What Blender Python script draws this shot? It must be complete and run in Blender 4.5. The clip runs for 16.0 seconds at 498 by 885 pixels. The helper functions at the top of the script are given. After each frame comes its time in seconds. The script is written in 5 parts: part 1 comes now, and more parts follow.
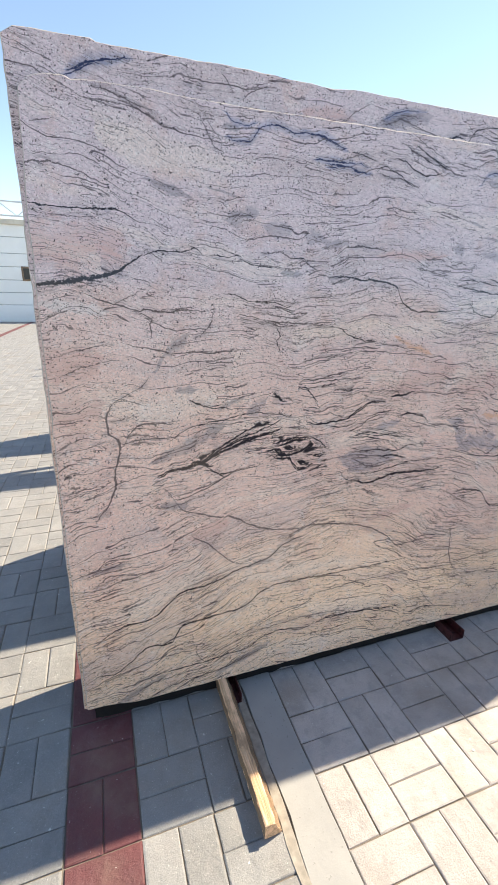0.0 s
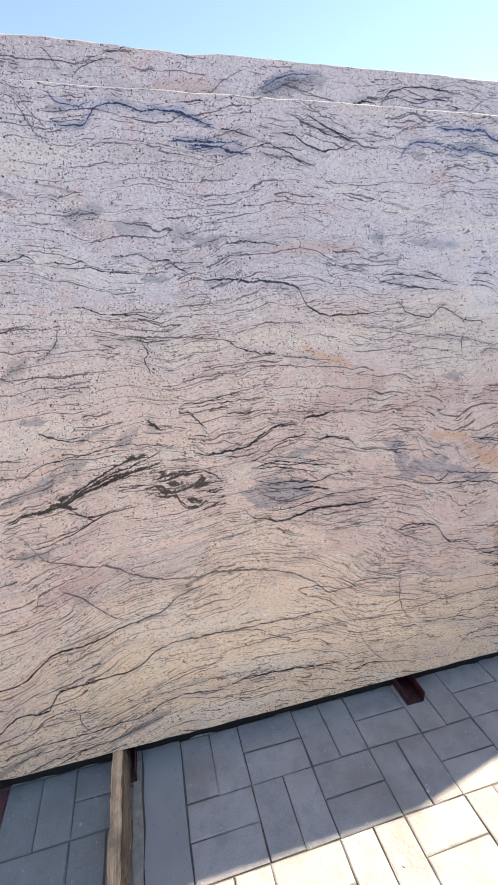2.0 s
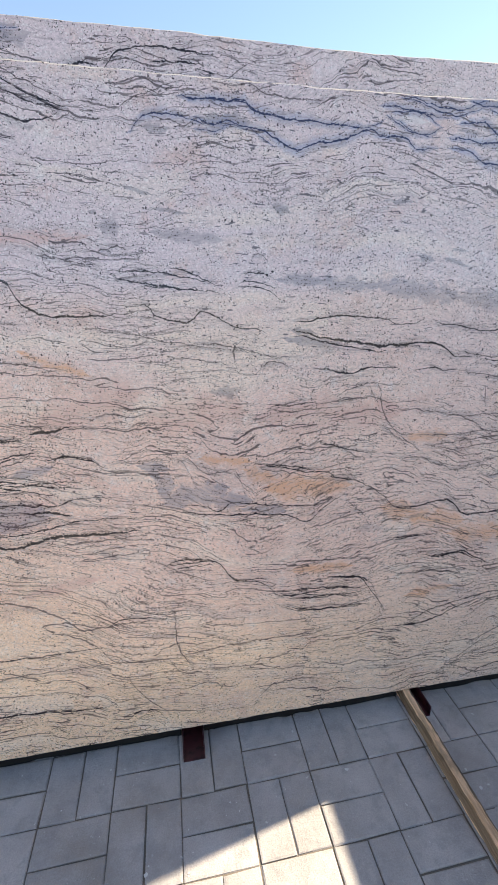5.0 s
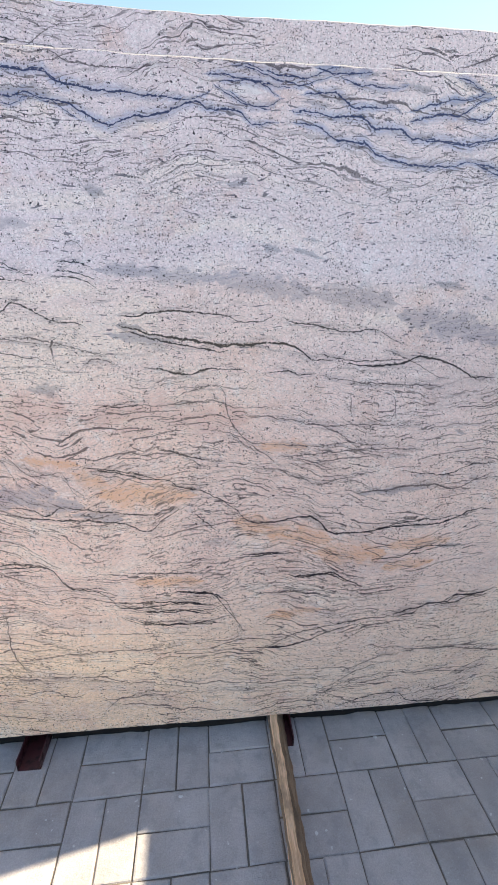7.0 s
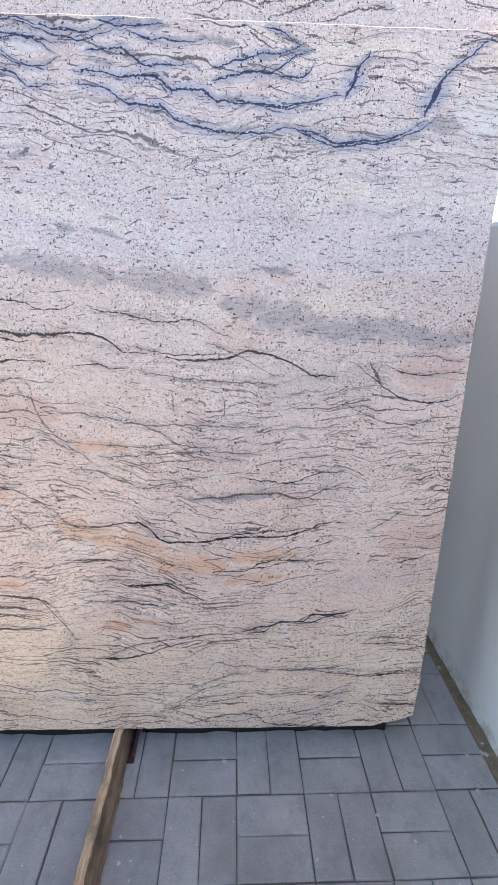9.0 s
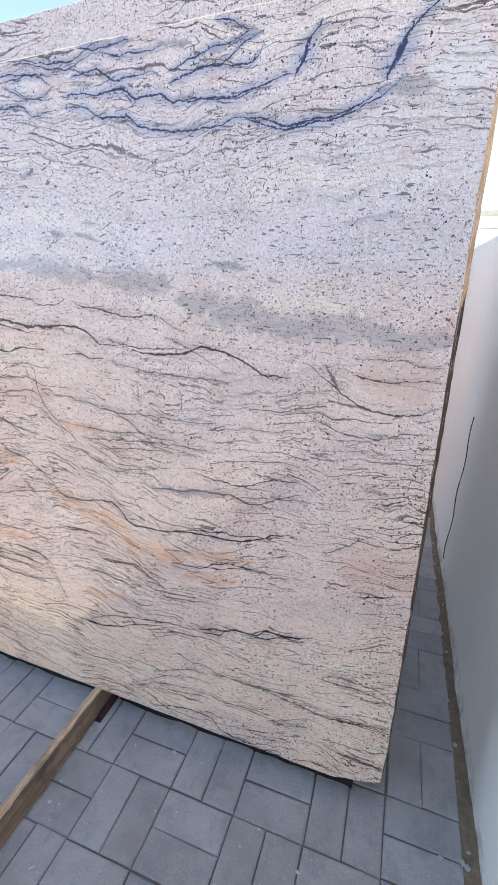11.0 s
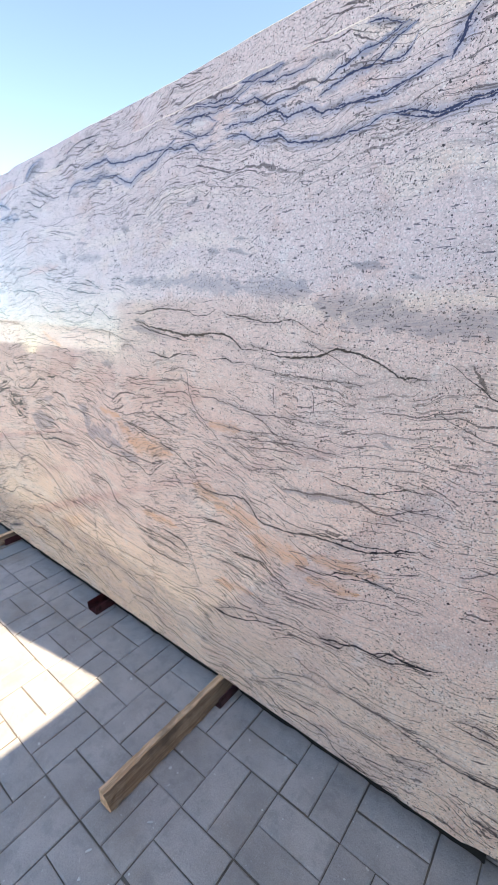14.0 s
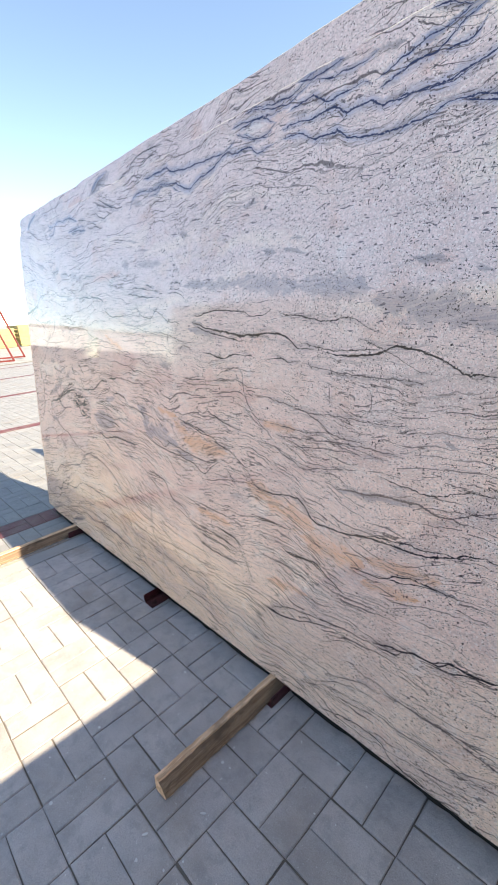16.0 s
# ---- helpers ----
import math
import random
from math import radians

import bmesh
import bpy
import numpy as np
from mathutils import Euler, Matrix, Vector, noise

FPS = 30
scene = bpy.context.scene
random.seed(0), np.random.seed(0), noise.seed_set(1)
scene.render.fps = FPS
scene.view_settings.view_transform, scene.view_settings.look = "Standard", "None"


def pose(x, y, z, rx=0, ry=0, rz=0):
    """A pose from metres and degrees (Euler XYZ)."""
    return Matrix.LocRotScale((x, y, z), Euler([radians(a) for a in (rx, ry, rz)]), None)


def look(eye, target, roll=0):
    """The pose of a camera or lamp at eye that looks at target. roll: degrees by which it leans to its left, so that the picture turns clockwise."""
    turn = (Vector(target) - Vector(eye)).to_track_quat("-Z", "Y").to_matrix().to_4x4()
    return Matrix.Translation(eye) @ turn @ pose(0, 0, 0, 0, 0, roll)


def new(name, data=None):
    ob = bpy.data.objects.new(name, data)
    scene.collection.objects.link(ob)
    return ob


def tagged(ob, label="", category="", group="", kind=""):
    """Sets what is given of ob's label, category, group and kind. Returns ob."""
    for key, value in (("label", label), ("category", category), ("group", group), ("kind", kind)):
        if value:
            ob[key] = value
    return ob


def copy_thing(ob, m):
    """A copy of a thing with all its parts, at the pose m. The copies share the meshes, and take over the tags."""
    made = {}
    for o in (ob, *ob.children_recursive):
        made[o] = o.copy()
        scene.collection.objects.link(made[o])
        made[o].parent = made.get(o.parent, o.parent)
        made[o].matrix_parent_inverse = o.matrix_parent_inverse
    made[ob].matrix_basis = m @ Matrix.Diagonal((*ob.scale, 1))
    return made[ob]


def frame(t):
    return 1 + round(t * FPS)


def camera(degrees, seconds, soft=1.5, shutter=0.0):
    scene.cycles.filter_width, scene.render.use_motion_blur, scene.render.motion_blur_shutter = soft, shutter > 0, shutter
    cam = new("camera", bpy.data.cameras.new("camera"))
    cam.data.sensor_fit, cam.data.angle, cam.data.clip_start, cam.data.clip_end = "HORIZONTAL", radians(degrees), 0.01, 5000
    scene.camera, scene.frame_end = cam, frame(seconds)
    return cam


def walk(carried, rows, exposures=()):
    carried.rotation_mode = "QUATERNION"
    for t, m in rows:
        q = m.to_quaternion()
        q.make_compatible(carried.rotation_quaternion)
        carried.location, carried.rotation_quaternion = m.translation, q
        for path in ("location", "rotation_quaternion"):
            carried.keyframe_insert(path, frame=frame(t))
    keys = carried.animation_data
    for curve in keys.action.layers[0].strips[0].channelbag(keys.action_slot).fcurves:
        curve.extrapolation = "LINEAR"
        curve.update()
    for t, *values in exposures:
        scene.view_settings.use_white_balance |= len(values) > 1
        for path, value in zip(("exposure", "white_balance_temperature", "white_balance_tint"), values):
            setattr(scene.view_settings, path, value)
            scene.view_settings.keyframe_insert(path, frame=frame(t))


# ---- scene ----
SKY, SUN = 0.145, 4.3
WARM, TINT = 7350, 7
EXPOSURES = [(t, stops, WARM, TINT) for t, stops in ((0.0, 1.22), (1.0, 1.38), (2.0, 1.42), (4.2, 1.28), (6.3, 1.53), (7.0, 1.62), (8.0, 1.64), (8.6, 1.80), (9.2, 1.82), (11.3, 1.86), (14.0, 1.70), (16.0, 1.55))]
cam = camera(60.83, 16.0)
ROWS = [
    (0.0, 0.150, -1.140, 1.371, 71.14, -1.02, -18.68),
    (0.5, 0.282, -1.141, 1.384, 71.26, -0.94, -16.25),
    (1.0, 0.400, -1.146, 1.373, 71.43, 0.15, -13.49),
    (1.5, 0.538, -1.097, 1.368, 71.60, 1.00, -13.60),
    (2.0, 0.661, -1.045, 1.370, 72.10, 1.95, -14.36),
    (2.5, 0.783, -1.044, 1.372, 72.23, 1.65, -14.57),
    (3.0, 0.916, -1.094, 1.399, 72.21, 0.51, -13.48),
    (3.5, 1.051, -1.083, 1.384, 72.06, 0.51, -13.16),
    (4.0, 1.184, -1.046, 1.380, 71.96, 0.54, -12.78),
    (4.2, 1.243, -1.048, 1.378, 71.83, 0.45, -12.57),
    (6.3, 1.810, -0.970, 1.369, 70.94, 0.41, -7.31),
    (6.5, 1.861, -0.967, 1.372, 70.71, 0.53, -7.18),
    (7.0, 2.023, -1.001, 1.384, 70.28, -1.11, -5.95),
    (7.5, 2.154, -1.037, 1.380, 70.13, -2.16, -5.42),
    (8.0, 2.324, -0.990, 1.375, 69.92, -2.11, -5.30),
    (8.5, 2.441, -0.946, 1.379, 69.52, -2.25, -5.33),
    (9.0, 2.578, -0.931, 1.384, 69.09, -1.59, -1.83),
    (9.2, 2.659, -0.947, 1.392, 68.93, -1.85, 0.90),
    (11.3, 3.104, -0.825, 1.367, 69.60, -0.31, 22.81),
    (11.5, 3.117, -0.832, 1.371, 69.58, -0.19, 24.72),
    (12.0, 3.134, -0.841, 1.372, 70.16, -0.48, 28.74),
    (12.5, 3.133, -0.828, 1.353, 70.95, 0.80, 33.86),
    (13.0, 3.130, -0.817, 1.342, 71.50, 1.26, 35.60),
    (13.5, 3.122, -0.820, 1.342, 71.64, 1.75, 37.73),
    (14.0, 3.119, -0.823, 1.338, 71.80, 2.29, 39.54),
    (14.5, 3.119, -0.826, 1.338, 71.90, 2.75, 41.19),
    (15.0, 3.116, -0.829, 1.337, 72.01, 3.26, 42.94),
    (15.5, 3.114, -0.833, 1.337, 72.14, 3.73, 44.82),
    (16.0, 3.112, -0.837, 1.333, 72.38, 3.89, 46.08),
]
walk(cam, [(t, pose(x, y, z, rx, ry, rz)) for t, x, y, z, rx, ry, rz in ROWS], EXPOSURES)

# ---- light ----
SUN_WAY = Vector((-1.0, -0.286, -1.0)).normalized()
world = bpy.data.worlds.new("sky")
scene.world = world
world.use_nodes = True
wn = world.node_tree
sky = wn.nodes.new("ShaderNodeTexSky")
sky.sky_type = "NISHITA"
sky.sun_disc = False
sky.sun_elevation = math.asin(-SUN_WAY.z)
sky.sun_rotation = math.atan2(-SUN_WAY.x, -SUN_WAY.y)
sky.air_density, sky.dust_density, sky.ozone_density = 1.0, 0.05, 0.0
sky.altitude = 2500.0
wn.links.new(sky.outputs[0], wn.nodes["Background"].inputs[0])
wn.nodes["Background"].inputs[1].default_value = SKY
sun = new("sun", bpy.data.lights.new("sun", "SUN"))
sun.data.energy, sun.data.angle, sun.data.color = SUN, radians(0.55), (1.0, 0.93, 0.82)
sun.matrix_world = look((6, 4, 9), Vector((6, 4, 9)) + SUN_WAY)


# ---- node helpers ----
class Nodes:
    """Short forms for building one material's nodes."""

    def __init__(self, name):
        self.mat = bpy.data.materials.new(name)
        self.mat.use_nodes = True
        self.t = self.mat.node_tree
        self.bsdf = self.t.nodes["Principled BSDF"]

    def put(self, kind, **inputs):
        node = self.t.nodes.new(kind)
        for key, value in inputs.items():
            self.plug(node.inputs[key.replace("_", " ")], value)
        return node

    def plug(self, socket, value):
        if isinstance(value, bpy.types.NodeSocket):
            self.t.links.new(value, socket)
        else:
            socket.default_value = value

    def math(self, op, a, b=0.0, c=0.0, clamp=False):
        node = self.t.nodes.new("ShaderNodeMath")
        node.operation, node.use_clamp = op, clamp
        for socket, value in zip(node.inputs, (a, b, c)):
            self.plug(socket, value)
        return node.outputs[0]

    def step(self, x, lo, hi, a=0.0, b=1.0):
        node = self.t.nodes.new("ShaderNodeMapRange")
        node.interpolation_type = "SMOOTHSTEP"
        for socket, value in zip(node.inputs, (x, lo, hi, a, b)):
            self.plug(socket, value)
        return node.outputs[0]

    def span(self, x, lo, hi, a=0.0, b=1.0):
        node = self.t.nodes.new("ShaderNodeMapRange")
        for socket, value in zip(node.inputs, (x, lo, hi, a, b)):
            self.plug(socket, value)
        return node.outputs[0]

    def mix(self, fac, a, b, blend="MIX"):
        node = self.t.nodes.new("ShaderNodeMix")
        node.data_type, node.blend_type = "RGBA", blend
        self.plug(node.inputs[0], fac)
        for socket, value in ((node.inputs[6], a), (node.inputs[7], b)):
            self.plug(socket, (*value, 1.0) if isinstance(value, tuple) and len(value) == 3 else value)
        return node.outputs[2]

    def vec(self, x, y, z):
        return self.put("ShaderNodeCombineXYZ", X=x, Y=y, Z=z).outputs[0]

    def noise(self, vector, scale, detail=3.0, rough=0.55, distort=0.0):
        return self.put("ShaderNodeTexNoise", Vector=vector, Scale=scale, Detail=detail, Roughness=rough, Distortion=distort).outputs[0]

    def coords(self, kind="Object"):
        return self.put("ShaderNodeTexCoord").outputs[kind]

    def place(self):
        return self.put("ShaderNodeNewGeometry").outputs["Position"]

    def split(self, vector):
        return self.put("ShaderNodeSeparateXYZ", Vector=vector).outputs

    def bump(self, height, strength=0.3, distance=0.002):
        node = self.put("ShaderNodeBump", Strength=strength, Distance=distance, Height=height)
        self.t.links.new(node.outputs[0], self.bsdf.inputs["Normal"])

    def done(self, color, rough=0.6, metal=0.0, spec=0.5):
        self.plug(self.bsdf.inputs["Base Color"], (*color, 1.0) if isinstance(color, tuple) and len(color) == 3 else color)
        self.plug(self.bsdf.inputs["Roughness"], rough)
        self.plug(self.bsdf.inputs["Metallic"], metal)
        self.plug(self.bsdf.inputs["Specular IOR Level"], spec)
        return self.mat


# ---- materials ----
def paver_material(name, tone, by_island, red=False):
    n = Nodes(name)
    p = n.place()
    if by_island:
        chance = n.put("ShaderNodeNewGeometry").outputs["Random Per Island"]
    else:
        chance = n.put("ShaderNodeObjectInfo").outputs["Random"]
    coarse = n.noise(p, 7.0, 4.0, 0.6)
    fine = n.noise(p, 260.0, 4.0, 0.7)
    grit = n.put("ShaderNodeTexVoronoi", Vector=p, Scale=230.0).outputs["Distance"]
    shade = n.math("MULTIPLY", n.span(chance, 0, 1, 0.90, 1.09), n.span(coarse, 0.25, 0.75, 0.78, 1.17))
    shade = n.math("MULTIPLY", shade, n.span(fine, 0.2, 0.8, 0.78, 1.2))
    color = n.mix(1.0, tone, n.vec(shade, shade, shade), "MULTIPLY")
    pale = n.math("MULTIPLY", n.step(n.noise(p, 34.0, 6.0, 0.7), 0.58, 0.75), 0.45)
    color = n.mix(pale, color, (0.50, 0.48, 0.45) if not red else (0.26, 0.16, 0.16))
    fleck = n.math("MULTIPLY", n.step(n.noise(p, 55.0, 2.0, 0.5), 0.71, 0.75), 0.7)
    color = n.mix(fleck, color, (0.72, 0.70, 0.66))
    stain = n.math("MULTIPLY", n.step(n.noise(p, 2.3, 5.0, 0.65), 0.50, 0.72), 0.42)
    color = n.mix(stain, color, (0.27, 0.21, 0.155))
    worn = n.math("MULTIPLY", n.step(n.noise(p, 16.0, 6.0, 0.7), 0.48, 0.64), 0.50)
    color = n.mix(worn, color, (0.30, 0.275, 0.26) if not red else (0.16, 0.07, 0.07))
    scratch = n.math("MULTIPLY", n.step(n.noise(p, 120.0, 5.0, 0.75), 0.60, 0.68), 0.5)
    color = n.mix(scratch, color, (0.62, 0.58, 0.53) if not red else (0.30, 0.18, 0.17))
    n.bump(n.math("ADD", n.math("MULTIPLY", fine, 0.7), n.math("MULTIPLY", n.noise(p, 26.0, 5.0, 0.7), 3.0)), 0.55, 0.0035)
    return n.done(color, n.span(coarse, 0.2, 0.8, 0.5, 0.78), 0.0, 0.45)


GREY, RED = (0.465, 0.415, 0.388), (0.145, 0.045, 0.048)
paver_grey = paver_material("paver_grey", GREY, False)
paver_red = paver_material("paver_red", RED, False, True)
OLD = (0.27, 0.26, 0.25)
paver_old = paver_material("paver_old_grey", OLD, False)
paver_old_far = paver_material("paver_old_grey_joined", OLD, True)
paver_grey_far = paver_material("paver_grey_joined", GREY, True)
paver_red_far = paver_material("paver_red_joined", RED, True, True)


def sand_material():
    n = Nodes("joint_sand")
    p = n.place()
    tone = n.noise(p, 9.0, 5.0, 0.6)
    color = n.mix(tone, (0.11, 0.09, 0.072), (0.27, 0.22, 0.175))
    n.bump(n.noise(p, 300.0, 3.0, 0.7), 0.6, 0.003)
    return n.done(color, 0.95)


def far_ground_material():
    n = Nodes("yard_paving_far")
    p = n.place()
    bricks = n.put("ShaderNodeTexBrick", Vector=p, Color1=(0.36, 0.345, 0.32, 1), Color2=(0.30, 0.29, 0.275, 1), Mortar=(0.2, 0.18, 0.15, 1), Scale=1.0, Mortar_Size=0.006, Brick_Width=0.196, Row_Height=0.098)
    tone = n.span(n.noise(p, 0.5, 5.0, 0.6), 0.3, 0.7, 0.85, 1.12)
    return n.done(n.mix(1.0, bricks.outputs[0], n.vec(tone, tone, tone), "MULTIPLY"), 0.85)


def concrete_material():
    n = Nodes("smooth_concrete")
    p = n.place()
    cloud = n.noise(p, 5.0, 6.0, 0.6)
    color = n.mix(cloud, (0.27, 0.26, 0.25), (0.42, 0.40, 0.375))
    pit = n.step(n.noise(p, 90.0, 2.0, 0.5), 0.66, 0.72)
    color = n.mix(n.math("MULTIPLY", pit, 0.4), color, (0.16, 0.15, 0.14))
    n.bump(n.noise(p, 45.0, 6.0, 0.7), 0.35, 0.003)
    return n.done(color, 0.8)


def plaster_material():
    n = Nodes("painted_plaster")
    p = n.place()
    z = n.split(p)[2]
    cloud = n.noise(p, 1.6, 5.0, 0.6)
    color = n.mix(cloud, (0.83, 0.80, 0.765), (0.90, 0.875, 0.845))
    scuff = n.step(n.noise(p, 11.0, 6.0, 0.7), 0.62, 0.74)
    color = n.mix(n.math("MULTIPLY", scuff, 0.35), color, (0.52, 0.50, 0.47))
    splash = n.math("MULTIPLY", n.step(z, 0.10, 0.0), n.step(n.noise(p, 18.0, 5.0, 0.7), 0.40, 0.62))
    color = n.mix(n.math("MULTIPLY", splash, 0.7), color, (0.30, 0.24, 0.18))
    n.bump(n.noise(p, 38.0, 6.0, 0.65), 0.45, 0.004)
    return n.done(color, 0.55)


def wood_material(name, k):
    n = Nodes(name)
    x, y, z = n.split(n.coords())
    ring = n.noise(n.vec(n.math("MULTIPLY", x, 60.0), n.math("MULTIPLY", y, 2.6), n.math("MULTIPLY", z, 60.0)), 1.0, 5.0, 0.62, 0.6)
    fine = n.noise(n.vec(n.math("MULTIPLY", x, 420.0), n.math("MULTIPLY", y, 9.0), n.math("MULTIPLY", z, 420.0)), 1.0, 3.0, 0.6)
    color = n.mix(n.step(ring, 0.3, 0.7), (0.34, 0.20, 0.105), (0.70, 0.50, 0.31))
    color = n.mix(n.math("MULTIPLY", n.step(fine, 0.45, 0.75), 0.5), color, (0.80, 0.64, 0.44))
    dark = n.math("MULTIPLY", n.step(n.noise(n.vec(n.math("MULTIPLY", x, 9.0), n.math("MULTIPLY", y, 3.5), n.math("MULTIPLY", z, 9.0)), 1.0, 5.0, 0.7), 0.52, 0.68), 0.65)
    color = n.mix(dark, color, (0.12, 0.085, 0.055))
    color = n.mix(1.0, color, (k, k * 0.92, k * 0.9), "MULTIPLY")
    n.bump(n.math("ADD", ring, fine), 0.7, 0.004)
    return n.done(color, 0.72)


def steel_material():
    n = Nodes("red_oxide_steel")
    p = n.place()
    rust = n.step(n.noise(p, 22.0, 6.0, 0.7), 0.45, 0.65)
    color = n.mix(rust, (0.075, 0.014, 0.016), (0.04, 0.016, 0.012))
    n.bump(n.noise(p, 120.0, 4.0, 0.7), 0.3, 0.001)
    return n.done(color, n.span(rust, 0, 1, 0.38, 0.8))


def plain_material(name, color, rough=0.6, metal=0.0, vary=0.15, scale=3.0):
    n = Nodes(name)
    k = n.span(n.noise(n.place(), scale, 5.0, 0.6), 0.25, 0.75, 1.0 - vary, 1.0 + vary)
    return n.done(n.mix(1.0, color, n.vec(k, k, k), "MULTIPLY"), rough, metal)


mortar = plain_material("brown_mortar", (0.34, 0.295, 0.245), 0.9, 0.0, 0.3, 40.0)
# the bearers' wood again, multiplied darker for their sides
timber_side = wood_material("timber_darker_sides", 0.5)
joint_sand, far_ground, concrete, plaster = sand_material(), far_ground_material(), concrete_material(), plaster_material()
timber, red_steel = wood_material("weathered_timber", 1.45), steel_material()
panel_white = plain_material("white_sheet_panel", (0.84, 0.84, 0.81), 0.5, 0.0, 0.06, 0.8)
panel_dark = plain_material("dark_lower_panel", (0.16, 0.155, 0.15), 0.6)
panel_seam = plain_material("panel_seam_grey", (0.40, 0.41, 0.42), 0.6)
dark_metal = plain_material("dark_metal", (0.035, 0.033, 0.032), 0.5, 0.6)
galvanised = plain_material("galvanised_steel", (0.52, 0.53, 0.54), 0.42, 0.7)
brown_frame = plain_material("brown_frame", (0.20, 0.13, 0.08), 0.6)
pane_dark = plain_material("window_pane", (0.03, 0.035, 0.04), 0.08)
pallet_yellow = plain_material("pallet_timber", (0.50, 0.38, 0.16), 0.8)
beige_render = plain_material("beige_render", (0.62, 0.57, 0.48), 0.8)


# ---- stone ----
SLAB_LONG, SLAB_HIGH = 3.2, 2.0


class Stone(Nodes):
    """Polished banded granite; u runs along the slab and v up it."""

    def begin(self, shift=0.0):
        x, y, z = self.split(self.coords())
        self.shift = shift
        self.u = x
        self.v = z
        self.flat = self.vec(self.u, 0.37 + shift, self.v)
        self.wobble = self.noise(self.flat, 24.0, 5.0, 0.65)
        self.breaks = self.noise(self.flat, 170.0, 3.0, 0.65)
        self.jit = self.math("ADD", self.math("MULTIPLY_ADD", self.wobble, 0.022, -0.011), self.math("MULTIPLY_ADD", self.noise(self.flat, 85.0, 3.0, 0.6), 0.007, -0.0035))
        self.clots = self.step(self.noise(self.vec(self.u, 3.3, self.math("MULTIPLY", self.v, 1.7)), 48.0, 3.0, 0.6), 0.40, 0.48)
        self.sums = {}
        self.runs = []

    def add(self, key, mask):
        self.sums[key] = self.math("MAXIMUM", self.sums[key], mask) if key in self.sums else mask

    def vein(self, key, wide, points, upright=False):
        """A vein through (u, v) points; upright ones run up the slab."""
        run = sorted((q[1], q[0]) if upright else q for q in points)
        self.runs.append((key, upright, run, wide, False))

    def lens(self, key, u, v, long, high, turn=0):
        """A lens of other stone, its half length, half height and slope."""
        c, s = math.cos(radians(turn)), math.sin(radians(turn))
        run = [(u + long * c * k, v + long * s * k) for k in (-1.0, -0.5, 0.0, 0.5, 1.0)]
        self.runs.append((key, False, run, high, True))

    def lay(self):
        """Pack the veins that do not meet into shared lanes, two curves a lane."""
        lanes = []
        for key, upright, run, wide, lens in sorted(self.runs, key=lambda r: r[2][0][0]):
            for lane in lanes:
                if lane[0] == (key, upright, lens) and lane[1][-1][0][-1][0] + 0.045 < run[0][0]:
                    lane[1].append((run, wide))
                    break
            else:
                lanes.append(((key, upright, lens), [(run, wide)]))
        for (key, upright, lens), runs in lanes:
            lo, hi = -0.06, 3.26
            most = max(w for _, w in runs)
            path, girth = [(0.0, runs[0][0][0][1] / 2.0)], [(0.0, 0.0)]
            for run, wide in runs:
                a0, a1 = run[0][0], run[-1][0]
                for a, b in run:
                    path.append(((a - lo) / (hi - lo), b / (3.3 if upright else 2.0)))
                taper = ((0.0, 0.0), (0.12, 0.55), (0.3, 0.9), (0.5, 1.0), (0.7, 0.9), (0.88, 0.55), (1.0, 0.0)) if lens else ((0.0, 0.0), (0.05, 0.45), (0.2, 0.85), (0.45, 1.0), (0.7, 0.8), (0.95, 0.4), (1.0, 0.0))
                for s, g in taper:
                    girth.append(((a0 + (a1 - a0) * s - lo) / (hi - lo), g * wide / most))
            path.append((1.0, path[-1][1]))
            girth.append((1.0, 0.0))
            a, b = (self.v, self.u) if upright else (self.u, self.v)
            s = self.span(a, lo, hi)
            curves = []
            for pts in (path, girth):
                node = self.put("ShaderNodeFloatCurve", Value=s)
                curve = node.mapping.curves[0]
                curve.points[0].location, curve.points[1].location = pts[0], pts[-1]
                for q in pts[1:-1]:
                    curve.points.new(*q)
                for q in curve.points:
                    q.handle_type = "AUTO_CLAMPED"
                node.mapping.update()
                curves.append(node.outputs[0])
            d = self.math("SUBTRACT", b, self.math("MULTIPLY", curves[0], 3.3 if upright else 2.0))
            d = self.math("ABSOLUTE", self.math("ADD", d, self.jit))
            wide = self.math("MULTIPLY", curves[1], most if lens else most * 0.68)
            r = self.math("DIVIDE", d, self.math("MAXIMUM", wide, 0.00001))
            if lens:
                r = self.math("ADD", r, self.ragged)
                m = self.step(r, 1.5, 0.2) if key in ("rust", "pink") else self.step(r, 1.25, 0.5)
                if key in ("dark", "blue"):
                    m = self.math("MULTIPLY", m, self.clots)
            else:
                self.add("halo", self.step(r, 9.0, 1.0))
                if key == "blue":
                    self.add("tinge", self.step(self.math("ADD", r, self.math("MULTIPLY", self.ragged, 2.0)), 7.0, 1.0))
                r = self.math("ADD", self.math("MULTIPLY", r, self.swell), self.breaks_gap)
                m = self.step(r, 1.0, 0.55)
            self.add(key, m)


